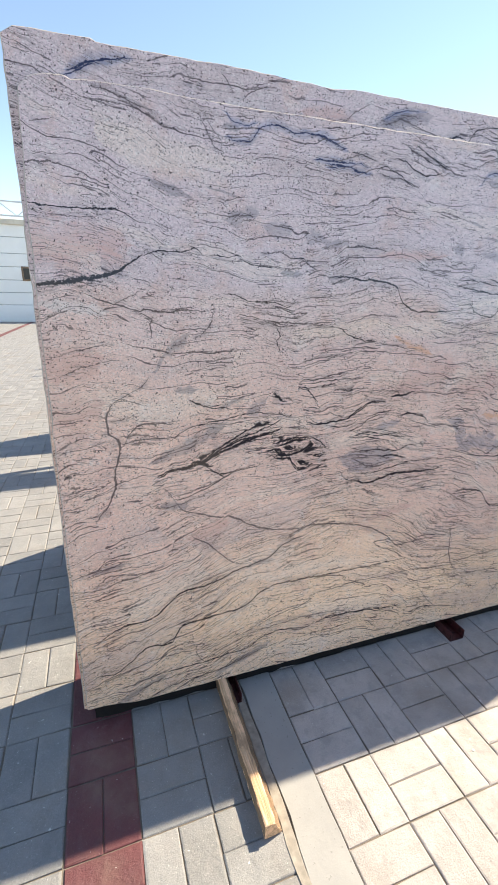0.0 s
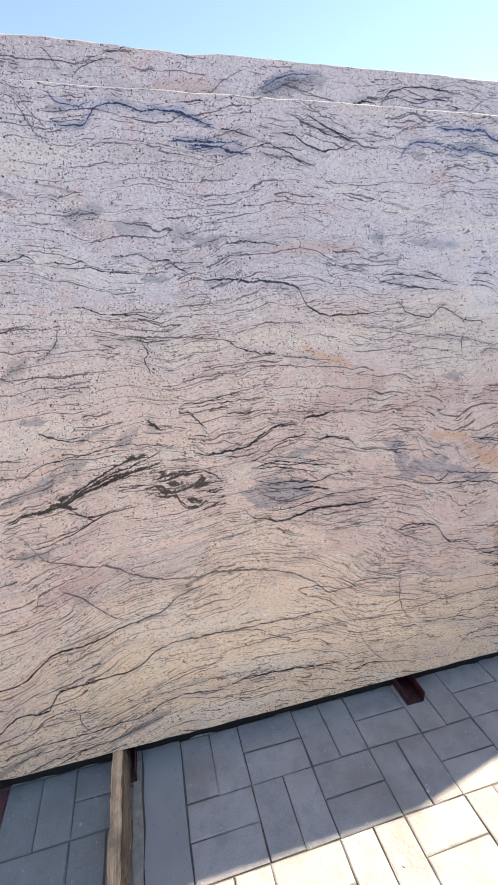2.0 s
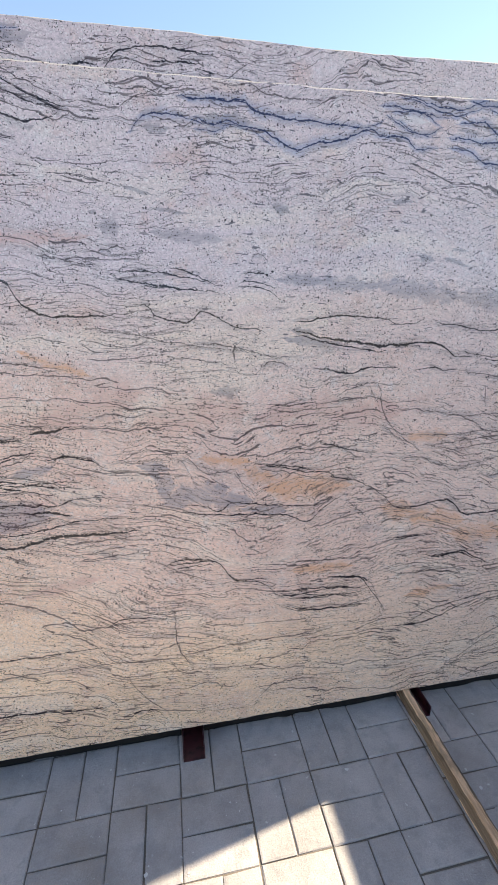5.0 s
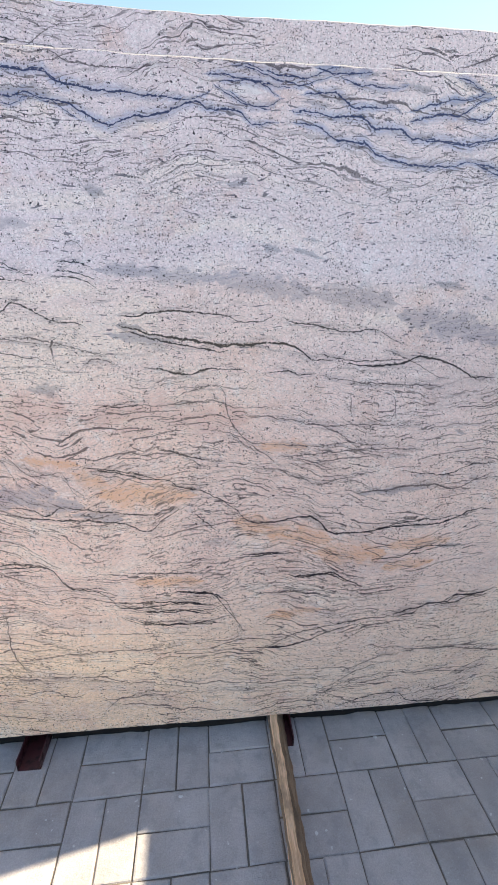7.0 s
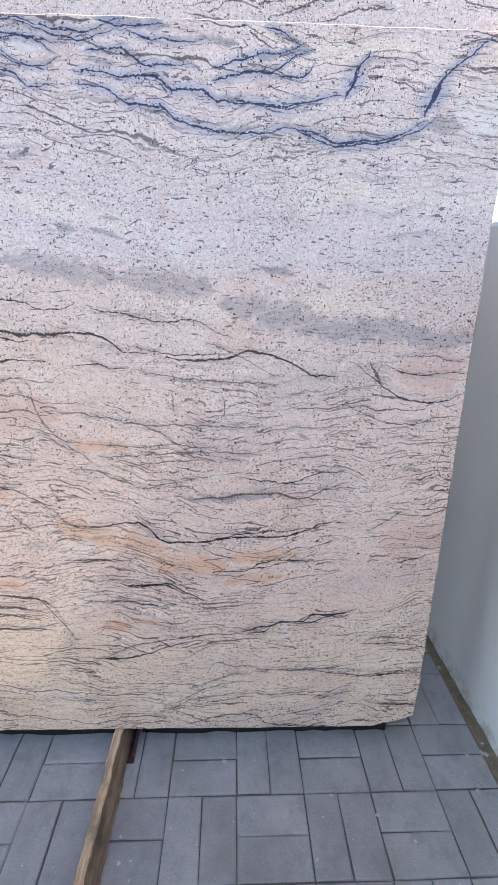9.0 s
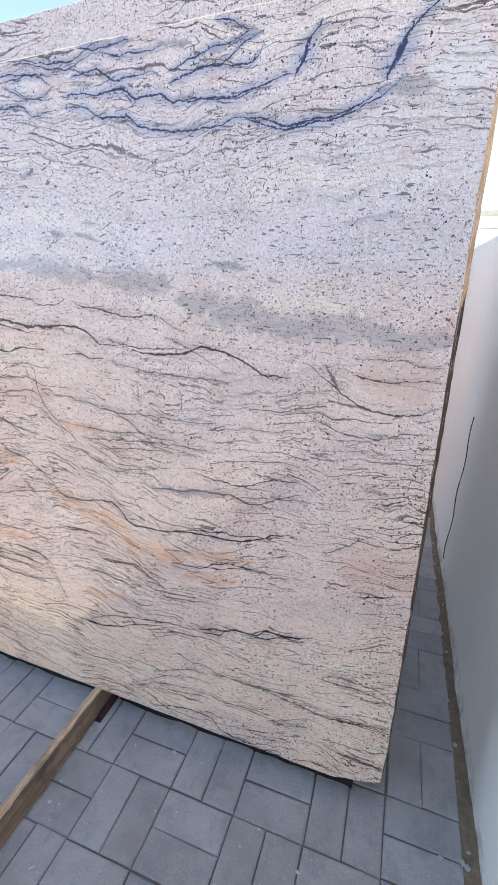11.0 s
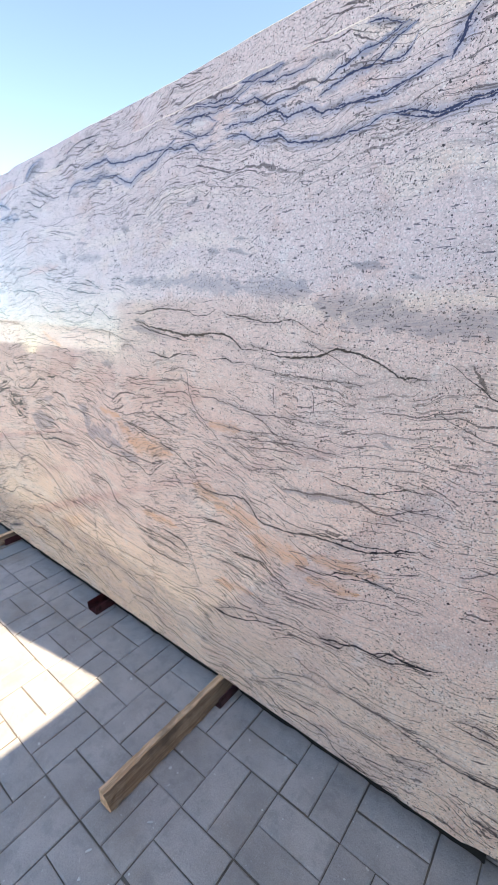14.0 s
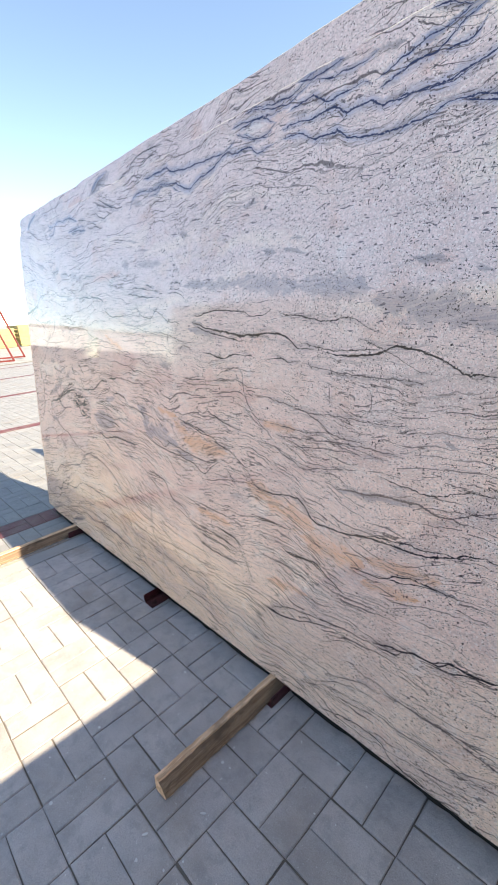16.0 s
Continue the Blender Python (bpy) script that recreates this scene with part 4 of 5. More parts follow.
    n.vein("blue", 0.0050, [(0.765, 1.830), (0.812, 1.828), (0.859, 1.815), (0.894, 1.803)])
    n.vein("dark", 0.0035, [(0.906, 1.798), (0.982, 1.788), (1.014, 1.776)])
    n.vein("blue", 0.0040, [(0.779, 1.766), (0.853, 1.768), (0.941, 1.771)])
    n.vein("blue", 0.0050, [(0.827, 1.758), (0.902, 1.759), (0.939, 1.747), (0.991, 1.748)])
    n.vein("dark", 0.0035, [(0.997, 1.744), (1.019, 1.766), (1.046, 1.772)])
    n.vein("dark", 0.0035, [(1.046, 1.766), (1.099, 1.746), (1.139, 1.727), (1.167, 1.725)])
    n.vein("dark", 0.0045, [(1.062, 1.797), (1.102, 1.794), (1.142, 1.774), (1.212, 1.761), (1.249, 1.776), (1.272, 1.790)])
    n.vein("dark", 0.0035, [(1.134, 1.845), (1.174, 1.826), (1.229, 1.805), (1.286, 1.787)])
    n.vein("dark", 0.0030, [(1.145, 1.815), (1.200, 1.801), (1.279, 1.783)])
    n.vein("thin", 0.0035, [(1.096, 1.878), (1.189, 1.843), (1.244, 1.819), (1.295, 1.807)])
    n.vein("dark", 0.0035, [(0.915, 1.531), (0.957, 1.538), (1.025, 1.533), (1.070, 1.527)])
    n.vein("dark", 0.0040, [(0.716, 1.495), (0.754, 1.493), (0.777, 1.476), (0.807, 1.457)])
    n.vein("dark", 0.0035, [(0.968, 1.450), (0.992, 1.443), (1.014, 1.434)])
    n.vein("dark", 0.0080, [(0.273, 0.843), (0.324, 0.864), (0.391, 0.872), (0.442, 0.879)])
    n.vein("dark", 0.0120, [(0.391, 0.872), (0.461, 0.901), (0.532, 0.926), (0.621, 0.954), (0.694, 0.972)])
    n.vein("dark", 0.0070, [(0.424, 0.854), (0.466, 0.841), (0.500, 0.824)])
    n.vein("dark", 0.0060, [(0.443, 0.888), (0.515, 0.936), (0.622, 0.972), (0.695, 1.008)])
    n.vein("dark", 0.0045, [(0.315, 0.765), (0.419, 0.790), (0.491, 0.825), (0.545, 0.842), (0.617, 0.853)])
    n.vein("dark", 0.0045, [(0.375, 1.092), (0.398, 1.074), (0.454, 1.054), (0.512, 1.042)])
    n.vein("thin", 0.0040, [(0.031, 0.546), (0.113, 0.558), (0.196, 0.560), (0.272, 0.567)])
    n.vein("thin", 0.0040, [(0.066, 0.566), (0.100, 0.589), (0.150, 0.600)])
    n.vein("thin", 0.0030, [(0.048, 1.225), (0.106, 1.238), (0.192, 1.247)])
    n.vein("thin", 0.0030, [(0.026, 1.166), (0.114, 1.192), (0.202, 1.204)])
    n.vein("thin", 0.0030, [(0.161, 1.340), (0.221, 1.368), (0.296, 1.397)])
    n.vein("thin", 0.0030, [(0.022, 0.826), (0.114, 0.833), (0.156, 0.864)])
    n.vein("dark", 0.0045, [(1.747, 0.510), (1.878, 0.507), (2.039, 0.487), (2.076, 0.470)])
    n.vein("dark", 0.0035, [(1.791, 0.486), (1.925, 0.471), (2.064, 0.472)])
    n.vein("dark", 0.0035, [(1.748, 0.478), (1.815, 0.438), (1.974, 0.425), (2.080, 0.424)])
    n.vein("dark", 0.0045, [(1.943, 0.546), (2.060, 0.517), (2.101, 0.455), (2.138, 0.391)])
    n.vein("dark", 0.0030, [(1.764, 0.614), (1.917, 0.603), (2.031, 0.594)])
    n.vein("thin", 0.0030, [(1.422, 0.612), (1.480, 0.617), (1.579, 0.609)])
    n.vein("dark", 0.0035, [(1.422, 0.638), (1.499, 0.641), (1.578, 0.636), (1.603, 0.599)])
    n.vein("dark", 0.0035, [(1.603, 0.599), (1.640, 0.569), (1.725, 0.544), (1.764, 0.512)])
    n.vein("dark", 0.0045, [(1.692, 0.938), (1.772, 0.921), (1.899, 0.891)])
    n.vein("thin", 0.0035, [(1.712, 0.913), (1.815, 0.893), (1.921, 0.869)])
    n.vein("dark", 0.0035, [(1.899, 0.881), (2.009, 0.855), (2.104, 0.801), (2.143, 0.760), (2.231, 0.746)])
    n.vein("dark", 0.0035, [(1.726, 1.091), (1.805, 1.095), (1.885, 1.100)])
    n.vein("dark", 0.0035, [(1.893, 0.978), (1.958, 0.964), (2.025, 0.929)])
    n.vein("thin", 0.0030, [(1.633, 0.915), (1.664, 0.874), (1.698, 0.842)])
    n.vein("thin", 0.0030, [(1.481, 0.956), (1.509, 0.921), (1.541, 0.877)])
    n.vein("thin", 0.0030, [(1.537, 0.942), (1.576, 0.892), (1.625, 0.859)])
    n.vein("blue", 0.0050, [(1.517, 1.833), (1.598, 1.830), (1.682, 1.833), (1.717, 1.815), (1.769, 1.808), (1.841, 1.801), (1.971, 1.798)])
    n.vein("blue", 0.0035, [(1.406, 1.748), (1.438, 1.780), (1.485, 1.796), (1.534, 1.790), (1.599, 1.780)])
    n.vein("thin", 0.0030, [(1.392, 1.794), (1.470, 1.838), (1.549, 1.864)])
    n.vein("dark", 0.0045, [(1.337, 1.444), (1.433, 1.418), (1.535, 1.405), (1.624, 1.389)])
    n.vein("dark", 0.0035, [(1.352, 1.451), (1.467, 1.444), (1.570, 1.429), (1.623, 1.421)])
    n.vein("dark", 0.0050, [(1.805, 1.287), (1.915, 1.264), (2.105, 1.240)])
    n.vein("dark", 0.0035, [(1.830, 0.499), (1.954, 0.475), (2.058, 0.455)])
    n.vein("dark", 0.0060, [(2.282, 0.572), (2.382, 0.573), (2.475, 0.541)])
    n.vein("dark", 0.0035, [(2.195, 0.325), (2.281, 0.362), (2.436, 0.395), (2.559, 0.409)])
    n.vein("dark", 0.0035, [(2.583, 0.620), (2.668, 0.630), (2.788, 0.656)])
    n.vein("thin", 0.0030, [(2.682, 0.183), (2.795, 0.194), (2.951, 0.184)])
    n.vein("dark", 0.0035, [(2.967, 0.370), (3.081, 0.375), (3.170, 0.360)])
    n.vein("thin", 0.0030, [(3.020, 0.258), (3.098, 0.259), (3.177, 0.261)])
    n.vein("thin", 0.0030, [(2.388, 0.153), (2.514, 0.211), (2.641, 0.236), (2.680, 0.212)])
    n.vein("thin", 0.0030, [(2.352, 0.122), (2.478, 0.170), (2.644, 0.192)])
    n.vein("dark", 0.0045, [(2.737, 0.438), (2.808, 0.449), (2.916, 0.476)])
    n.vein("thin", 0.0030, [(1.781, 0.473), (1.872, 0.440), (1.984, 0.439)])
    n.vein("thin", 0.0030, [(1.754, 0.369), (1.848, 0.344), (1.962, 0.358)])
    n.vein("thin", 0.0030, [(2.750, 0.274), (2.900, 0.287), (2.975, 0.305)])
    n.vein("thin", 0.0030, [(2.079, 1.017), (2.136, 0.987), (2.179, 0.956)])
    n.vein("thin", 0.0030, [(2.195, 0.987), (2.345, 0.980), (2.499, 0.996)])
    n.vein("thin", 0.0030, [(2.315, 0.956), (2.438, 0.964), (2.629, 0.948)])
    n.vein("thin", 0.0030, [(2.504, 1.245), (2.611, 1.204), (2.707, 1.169)])
    n.lens("blue", 2.998, 1.768, 0.022, 0.016, 55)
    n.lens("blue", 2.826, 1.795, 0.016, 0.014, 55)
    n.lens("haze", 0.355, 1.241, 0.055, 0.024, 35)
    n.lens("haze", 0.308, 1.197, 0.040, 0.012, 55)
    n.lens("haze", 0.396, 0.951, 0.130, 0.026, 22)
    n.lens("haze", 0.351, 0.929, 0.120, 0.019, 22)
    n.lens("haze", 0.379, 1.110, 0.035, 0.014, 0)
    n.lens("haze", 0.517, 1.063, 0.050, 0.014, 20)
    n.lens("haze", 0.602, 1.046, 0.040, 0.024, 30)
    n.lens("haze", 0.323, 0.748, 0.050, 0.014, -5)
    n.lens("dark", 0.424, 0.900, 0.050, 0.012, 25)
    n.lens("dark", 0.617, 0.986, 0.040, 0.010, 15)
    n.lens("dark", 0.788, 0.888, 0.030, 0.010, 10)
    n.lens("dark", 0.683, 0.877, 0.020, 0.012, 5)
    n.lens("grey", 0.945, 0.819, 0.050, 0.026, -35)
    n.lens("grey", 1.033, 0.815, 0.090, 0.036, 10)
    n.lens("grey", 1.102, 0.949, 0.060, 0.017, 12)
    n.lens("grey", 1.444, 0.881, 0.030, 0.042, 0)
    n.lens("grey", 1.472, 0.830, 0.035, 0.024, 0)
    n.lens("grey", 1.418, 0.940, 0.050, 0.017, -10)
    n.lens("grey", 1.611, 0.828, 0.090, 0.026, -4)
    n.lens("grey", 1.726, 0.787, 0.080, 0.014, -8)
    n.lens("grey", 0.561, 1.598, 0.060, 0.026, 12)
    n.lens("grey", 0.676, 1.570, 0.050, 0.024, -5)
    n.lens("grey", 0.793, 1.555, 0.040, 0.026, -10)
    n.lens("grey", 0.864, 1.542, 0.050, 0.017, 0)
    n.lens("haze", 0.507, 1.655, 0.050, 0.006, -12)
    n.lens("haze", 0.718, 1.448, 0.035, 0.013, 0)
    n.lens("haze", 0.791, 1.827, 0.050, 0.007, -10)
    n.lens("haze", 1.199, 1.750, 0.010, 0.005, 0)
    n.lens("haze", 0.358, 1.650, 0.080, 0.012, -15)
    n.lens("haze", 0.536, 1.817, 0.030, 0.010, -5)
    n.lens("haze", 1.422, 1.631, 0.040, 0.007, -15)
    n.lens("haze", 1.497, 1.587, 0.050, 0.006, -5)
    n.lens("grey", 1.352, 1.549, 0.030, 0.026, 0)
    n.lens("grey", 1.537, 1.531, 0.100, 0.019, -4)
    n.lens("pink", 1.162, 1.520, 0.160, 0.019, 2)
    n.lens("rust", 1.190, 1.225, 0.100, 0.012, -20)
    n.lens("pink", 0.043, 1.190, 0.120, 0.084, 10)
    n.lens("pink", 0.052, 1.065, 0.100, 0.072, 10)
    n.lens("pink", 1.261, 1.107, 0.160, 0.060, 15)
    n.lens("pink", 0.431, 0.645, 0.080, 0.036, 15)
    n.lens("pink", 1.139, 0.608, 0.120, 0.024, 10)
    n.lens("haze", 0.105, 0.566, 0.060, 0.012, 8)
    n.lens("haze", 0.539, 0.123, 0.140, 0.017, 22)
    n.lens("haze", 0.174, 0.098, 0.120, 0.017, 22)
    n.lens("haze", 1.485, 0.304, 0.016, 0.008, -35)
    n.lens("grey", 1.917, 1.422, 0.170, 0.022, -3)
    n.lens("grey", 2.183, 1.402, 0.160, 0.031, -8)
    n.lens("grey", 2.421, 1.374, 0.130, 0.037, -6)
    n.lens("grey", 2.678, 1.318, 0.160, 0.043, -6)
    n.lens("grey", 2.903, 1.284, 0.160, 0.040, 0)
    n.lens("grey", 3.087, 1.269, 0.100, 0.031, 3)
    n.lens("haze", 1.842, 1.297, 0.040, 0.010, -8)
    n.lens("haze", 1.777, 1.602, 0.028, 0.017, -20)
    n.lens("haze", 2.196, 1.490, 0.030, 0.011, -10)
    n.lens("haze", 2.289, 1.480, 0.050, 0.006, -14)
    n.lens("haze", 2.295, 1.514, 0.025, 0.005, -5)
    n.lens("haze", 2.097, 1.630, 0.060, 0.006, 3)
    n.lens("haze", 2.761, 1.015, 0.022, 0.008, -18)
    n.lens("haze", 2.538, 1.849, 0.045, 0.012, -8)
    n.lens("haze", 2.331, 1.875, 0.070, 0.014, -5)
    n.lens("haze", 2.398, 1.870, 0.050, 0.012, -5)
    n.lens("haze", 2.295, 1.803, 0.040, 0.007, -3)
    n.lens("haze", 2.693, 1.854, 0.050, 0.012, -20)
    n.lens("haze", 2.676, 1.413, 0.050, 0.010, -12)
    n.lens("haze", 2.785, 1.382, 0.020, 0.008, -10)
    n.lens("haze", 3.061, 0.926, 0.035, 0.007, -6)
    n.lens("haze", 3.021, 1.718, 0.060, 0.017, 0)
    n.lens("haze", 2.670, 1.833, 0.060, 0.014, 5)
    n.lens("haze", 1.642, 1.789, 0.070, 0.019, 0)
    n.lens("haze", 1.596, 1.830, 0.080, 0.005, 0)
    n.lens("rust", 1.616, 0.947, 0.084, 0.017, -8)
    n.lens("rust", 1.714, 0.897, 0.060, 0.026, -20)
    n.lens("rust", 1.861, 0.848, 0.156, 0.040, -2)
    n.lens("rust", 2.162, 0.746, 0.072, 0.036, -12)
    n.lens("rust", 2.298, 0.704, 0.120, 0.036, -8)
    n.lens("rust", 2.458, 0.641, 0.132, 0.037, -4)
    n.lens("rust", 1.913, 0.575, 0.120, 0.019, -2)
    n.lens("rust", 2.676, 0.667, 0.120, 0.023, 4)
    n.lens("rust", 2.290, 0.445, 0.096, 0.019, 5)
    n.lens("rust", 2.239, 0.982, 0.084, 0.019, 0)
    n.lens("rust", 2.643, 0.593, 0.096, 0.019, 6)
    n.lens("haze", 1.622, 1.142, 0.050, 0.017, 0)
    n.lens("grey", 2.581, 0.841, 0.120, 0.012, 4)
    n.lens("grey", 1.868, 1.270, 0.100, 0.012, -5)
    n.lens("haze", 2.772, 0.653, 0.050, 0.008, 0)
    n.lens("haze", 1.476, 1.763, 0.030, 0.014, 0)
    n.lens("pale", 2.123, 1.821, 0.050, 0.014, 0)
    n.lens("pale", 3.104, 1.745, 0.060, 0.060, 0)
    n.lens("pale", 0.088, 1.343, 0.100, 0.017, -5)
    n.lens("pink", 0.104, 1.503, 0.160, 0.060, 0)
    n.lens("pink", 1.536, 1.084, 0.160, 0.060, 0)
    n.lens("pink", 1.931, 1.066, 0.250, 0.060, 0)
    n.lens("pink", 3.071, 1.186, 0.100, 0.060, 0)
    n.lens("pink", 3.102, 0.731, 0.120, 0.072, 10)
    n.lens("dark", 0.725, 0.900, 0.030, 0.016, -10)
    n.lens("dark", 0.791, 0.901, 0.018, 0.014, 20)
    n.lens("dark", 0.776, 0.842, 0.030, 0.011, -20)
    n.lens("dark", 0.688, 0.932, 0.020, 0.010, 0)
    n.lens("dark", 0.843, 0.842, 0.022, 0.008, 5)
    n.lens("dark", 0.445, 0.897, 0.050, 0.008, 30)
    n.lens("dark", 0.416, 0.878, 0.040, 0.008, -20)
    n.lens("dark", 0.672, 1.075, 0.018, 0.006, -20)
    n.lens("grey", 1.034, 0.837, 0.120, 0.043, -4)
    n.lens("grey", 1.534, 0.857, 0.100, 0.034, 6)
    n.lens("grey", 1.418, 0.912, 0.045, 0.026, -50)


def place_back_veins(n):
    """The veins of the slab behind, where its upper edge stands clear."""
    n.vein("blue", 0.0060, [(0.118, 1.898), (0.170, 1.919), (0.221, 1.934), (0.286, 1.946)])
    n.vein("blue", 0.0040, [(0.116, 1.887), (0.156, 1.906), (0.207, 1.923)])
    n.vein("thin", 0.0040, [(0.514, 1.950), (0.538, 1.930), (0.554, 1.907)])
    n.vein("thin", 0.0040, [(0.568, 1.896), (0.606, 1.922), (0.636, 1.934), (0.681, 1.942)])
    n.vein("dark", 0.0040, [(0.455, 1.910), (0.472, 1.914)])
    n.vein("thin", 0.0040, [(0.892, 1.884), (0.925, 1.909), (0.959, 1.929), (0.985, 1.943)])
    n.vein("blue", 0.0030, [(1.026, 1.910), (1.073, 1.929), (1.141, 1.945), (1.196, 1.950)])
    n.vein("thin", 0.0030, [(1.025, 1.896), (1.085, 1.913), (1.154, 1.933)])
    n.vein("dark", 0.0070, [(1.269, 1.878), (1.298, 1.890), (1.327, 1.893), (1.351, 1.890)])
    n.vein("dark", 0.0040, [(1.350, 1.877), (1.376, 1.895), (1.398, 1.922), (1.440, 1.932)])
    n.vein("dark", 0.0050, [(1.425, 1.930), (1.471, 1.939), (1.533, 1.938), (1.637, 1.931)])
    n.vein("thin", 0.0040, [(1.372, 1.899), (1.410, 1.909), (1.440, 1.912)])
    n.vein("dark", 0.0050, [(1.474, 1.910), (1.494, 1.910), (1.514, 1.914)])
    n.vein("dark", 0.0050, [(1.525, 1.913), (1.565, 1.913), (1.581, 1.914)])
    n.vein("dark", 0.0050, [(1.581, 1.906), (1.605, 1.901), (1.630, 1.897)])
    n.vein("thin", 0.0030, [(1.647, 1.885), (1.679, 1.907), (1.737, 1.932)])
    n.vein("thin", 0.0040, [(2.640, 1.906), (2.715, 1.932), (2.792, 1.949), (2.899, 1.953)])
    n.vein("thin", 0.0040, [(2.745, 1.903), (2.822, 1.925), (2.916, 1.933)])
    n.vein("thin", 0.0030, [(2.512, 1.911), (2.561, 1.930), (2.611, 1.937)])
    n.lens("haze", 1.106, 1.924, 0.100, 0.016, 12)
    n.lens("grey", 1.112, 1.915, 0.130, 0.022, 12)
    n.lens("haze", 0.195, 1.922, 0.070, 0.007, 14)
    n.lens("pink", 0.844, 1.891, 0.100, 0.030, 0)


stone_front = stone_material("banded_granite_polished", place_veins)
stone_back = stone_material("banded_granite_behind", place_back_veins, 7.3)


def sawn_material():
    n = Nodes("sawn_granite_edge")
    p = n.coords()
    k = n.noise(p, 60.0, 5.0, 0.7)
    color = n.mix(k, (0.34, 0.27, 0.22), (0.66, 0.61, 0.56))
    n.bump(n.noise(p, 200.0, 4.0, 0.7), 0.6, 0.002)
    return n.done(color, 0.85)


def back_edge_material():
    n = Nodes("resin_backed_granite")
    p = n.coords()
    k = n.noise(p, 30.0, 5.0, 0.7)
    color = n.mix(k, (0.06, 0.036, 0.022), (0.22, 0.135, 0.08))
    n.bump(n.noise(p, 120.0, 4.0, 0.7), 0.6, 0.002)
    return n.done(color, 0.8)


sawn, backing = sawn_material(), back_edge_material()


# ---- mesh helpers ----
def finish(name, bm, materials, parent=None, label=""):
    mesh = bpy.data.meshes.new(name)
    bmesh.ops.recalc_face_normals(bm, faces=bm.faces)
    bm.to_mesh(mesh)
    bm.free()
    for m in materials if isinstance(materials, (list, tuple)) else [materials]:
        mesh.materials.append(m)
    ob = new(name, mesh)
    if parent:
        ob.parent = parent
    if label:
        ob["label"] = label
    return ob


def part(name, bm, material, parent, label=""):
    return finish(name, bm, material, parent, label)


def box(bm, lo, hi, bevel=0.0, segments=1):
    lo, hi = Vector(lo), Vector(hi)
    made = bmesh.ops.create_cube(bm, size=1.0)["verts"]
    size = hi - lo
    for v in made:
        v.co = Vector((v.co.x * size.x, v.co.y * size.y, v.co.z * size.z)) + (lo + hi) / 2
    if bevel:
        edges = list({e for v in made for e in v.link_edges})
        bmesh.ops.bevel(bm, geom=edges, offset=bevel, segments=segments, affect="EDGES", profile=0.6)
    return made


def bar(bm, a, b, r, sides=8):
    """A round bar from a to b."""
    a, b = Vector(a), Vector(b)
    way = b - a
    made = bmesh.ops.create_cone(bm, cap_ends=True, segments=sides, radius1=r, radius2=r, depth=way.length)["verts"]
    m = Matrix.Translation((a + b) / 2) @ way.to_track_quat("Z", "Y").to_matrix().to_4x4()
    bmesh.ops.transform(bm, matrix=m, verts=made)


def flat_bar(bm, a, b, wide, thick):
    """A rectangular bar from a to b."""
    a, b = Vector(a), Vector(b)
    way = b - a
    made = bmesh.ops.create_cube(bm, size=1.0)["verts"]
    bmesh.ops.transform(bm, matrix=Matrix.Translation((a + b) / 2) @ way.to_track_quat("Z", "Y").to_matrix().to_4x4() @ Matrix.Diagonal((wide, thick, way.length, 1)), verts=made)


def empty(name, m=None):
    ob = new(name)
    ob.empty_display_size = 0.1
    if m is not None:
        ob.matrix_world = m
    return ob


# ---- ground ----
PITCH = 0.1956
ROW0 = -0.165
RIGHT0, LEFT0 = 0.650, 0.137
WALL_X = 3.425

bm = bmesh.new()
bmesh.ops.create_grid(bm, x_segments=1, y_segments=1, size=900.0)
for v in bm.verts:
    v.co.z = -0.022
ground = tagged(finish("ground", bm, far_ground), "flat paved yard ground running out to the horizon", "ground", kind="structure")

bm = bmesh.new()
box(bm, (-14.0, -7.0, -0.060), (3.60, 26.0, -0.0045))
pavement = tagged(finish("pavement", bm, joint_sand), "sandy bed of grey concrete block paving laid in pairs", "pavement", kind="structure")

bm = bmesh.new()
rng = random.Random(4)
ys = [-7.0 + 0.08 * i for i in range(int(33.0 / 0.08))]
lo = [bm.verts.new((0.530 + rng.uniform(-0.006, 0.006), y, 0.0015)) for y in ys]
hi = [bm.verts.new((0.648 + rng.uniform(-0.0015, 0.0015), y, 0.0015)) for y in ys]
for i in range(len(ys) - 1):
    bm.faces.new((lo[i], hi[i], hi[i + 1], lo[i + 1]))
solid = bmesh.ops.extrude_face_region(bm, geom=list(bm.faces))
for v in [g for g in solid["geom"] if isinstance(g, bmesh.types.BMVert)]:
    v.co.z = -0.03
strip = tagged(finish("concrete_strip", bm, concrete), "smooth grey concrete strip let into the block paving", "paving strip", kind="structure")

# ---- boundary wall ----
bm = bmesh.new()
rng = random.Random(8)
wall_pts = []
steps = [(-9.0 + 0.1 * i) for i in range(331)]
for y in steps:
    dx = 0.004 * noise.noise(Vector((0, y * 2.2, 0.3)))
    lean = -0.035 * (y - 0.0) / 2.0 if 0 < y < 2 else (-0.035 if y >= 2 else 0.0)
    wall_pts.append((WALL_X + dx + lean, y))
zs = [-0.05, 0.012, 0.05, 0.4, 0.9, 1.3, 1.57, 1.585]
grid = []
for x, y in wall_pts:
    foot = 0.010 * abs(noise.noise(Vector((3.0, y * 9.0, 0.0))))
    col = []
    for k, z in enumerate(zs):
        off = -foot if k < 2 else (0.012 if k == 7 else 0.0)
        col.append(bm.verts.new((x + off + 0.002 * noise.noise(Vector((y * 3, z * 4, 1.0))), y, z)))
    col.append(bm.verts.new((x + 0.2, y, 1.585)))
    col.append(bm.verts.new((x + 0.2, y, -0.05)))
    grid.append(col)
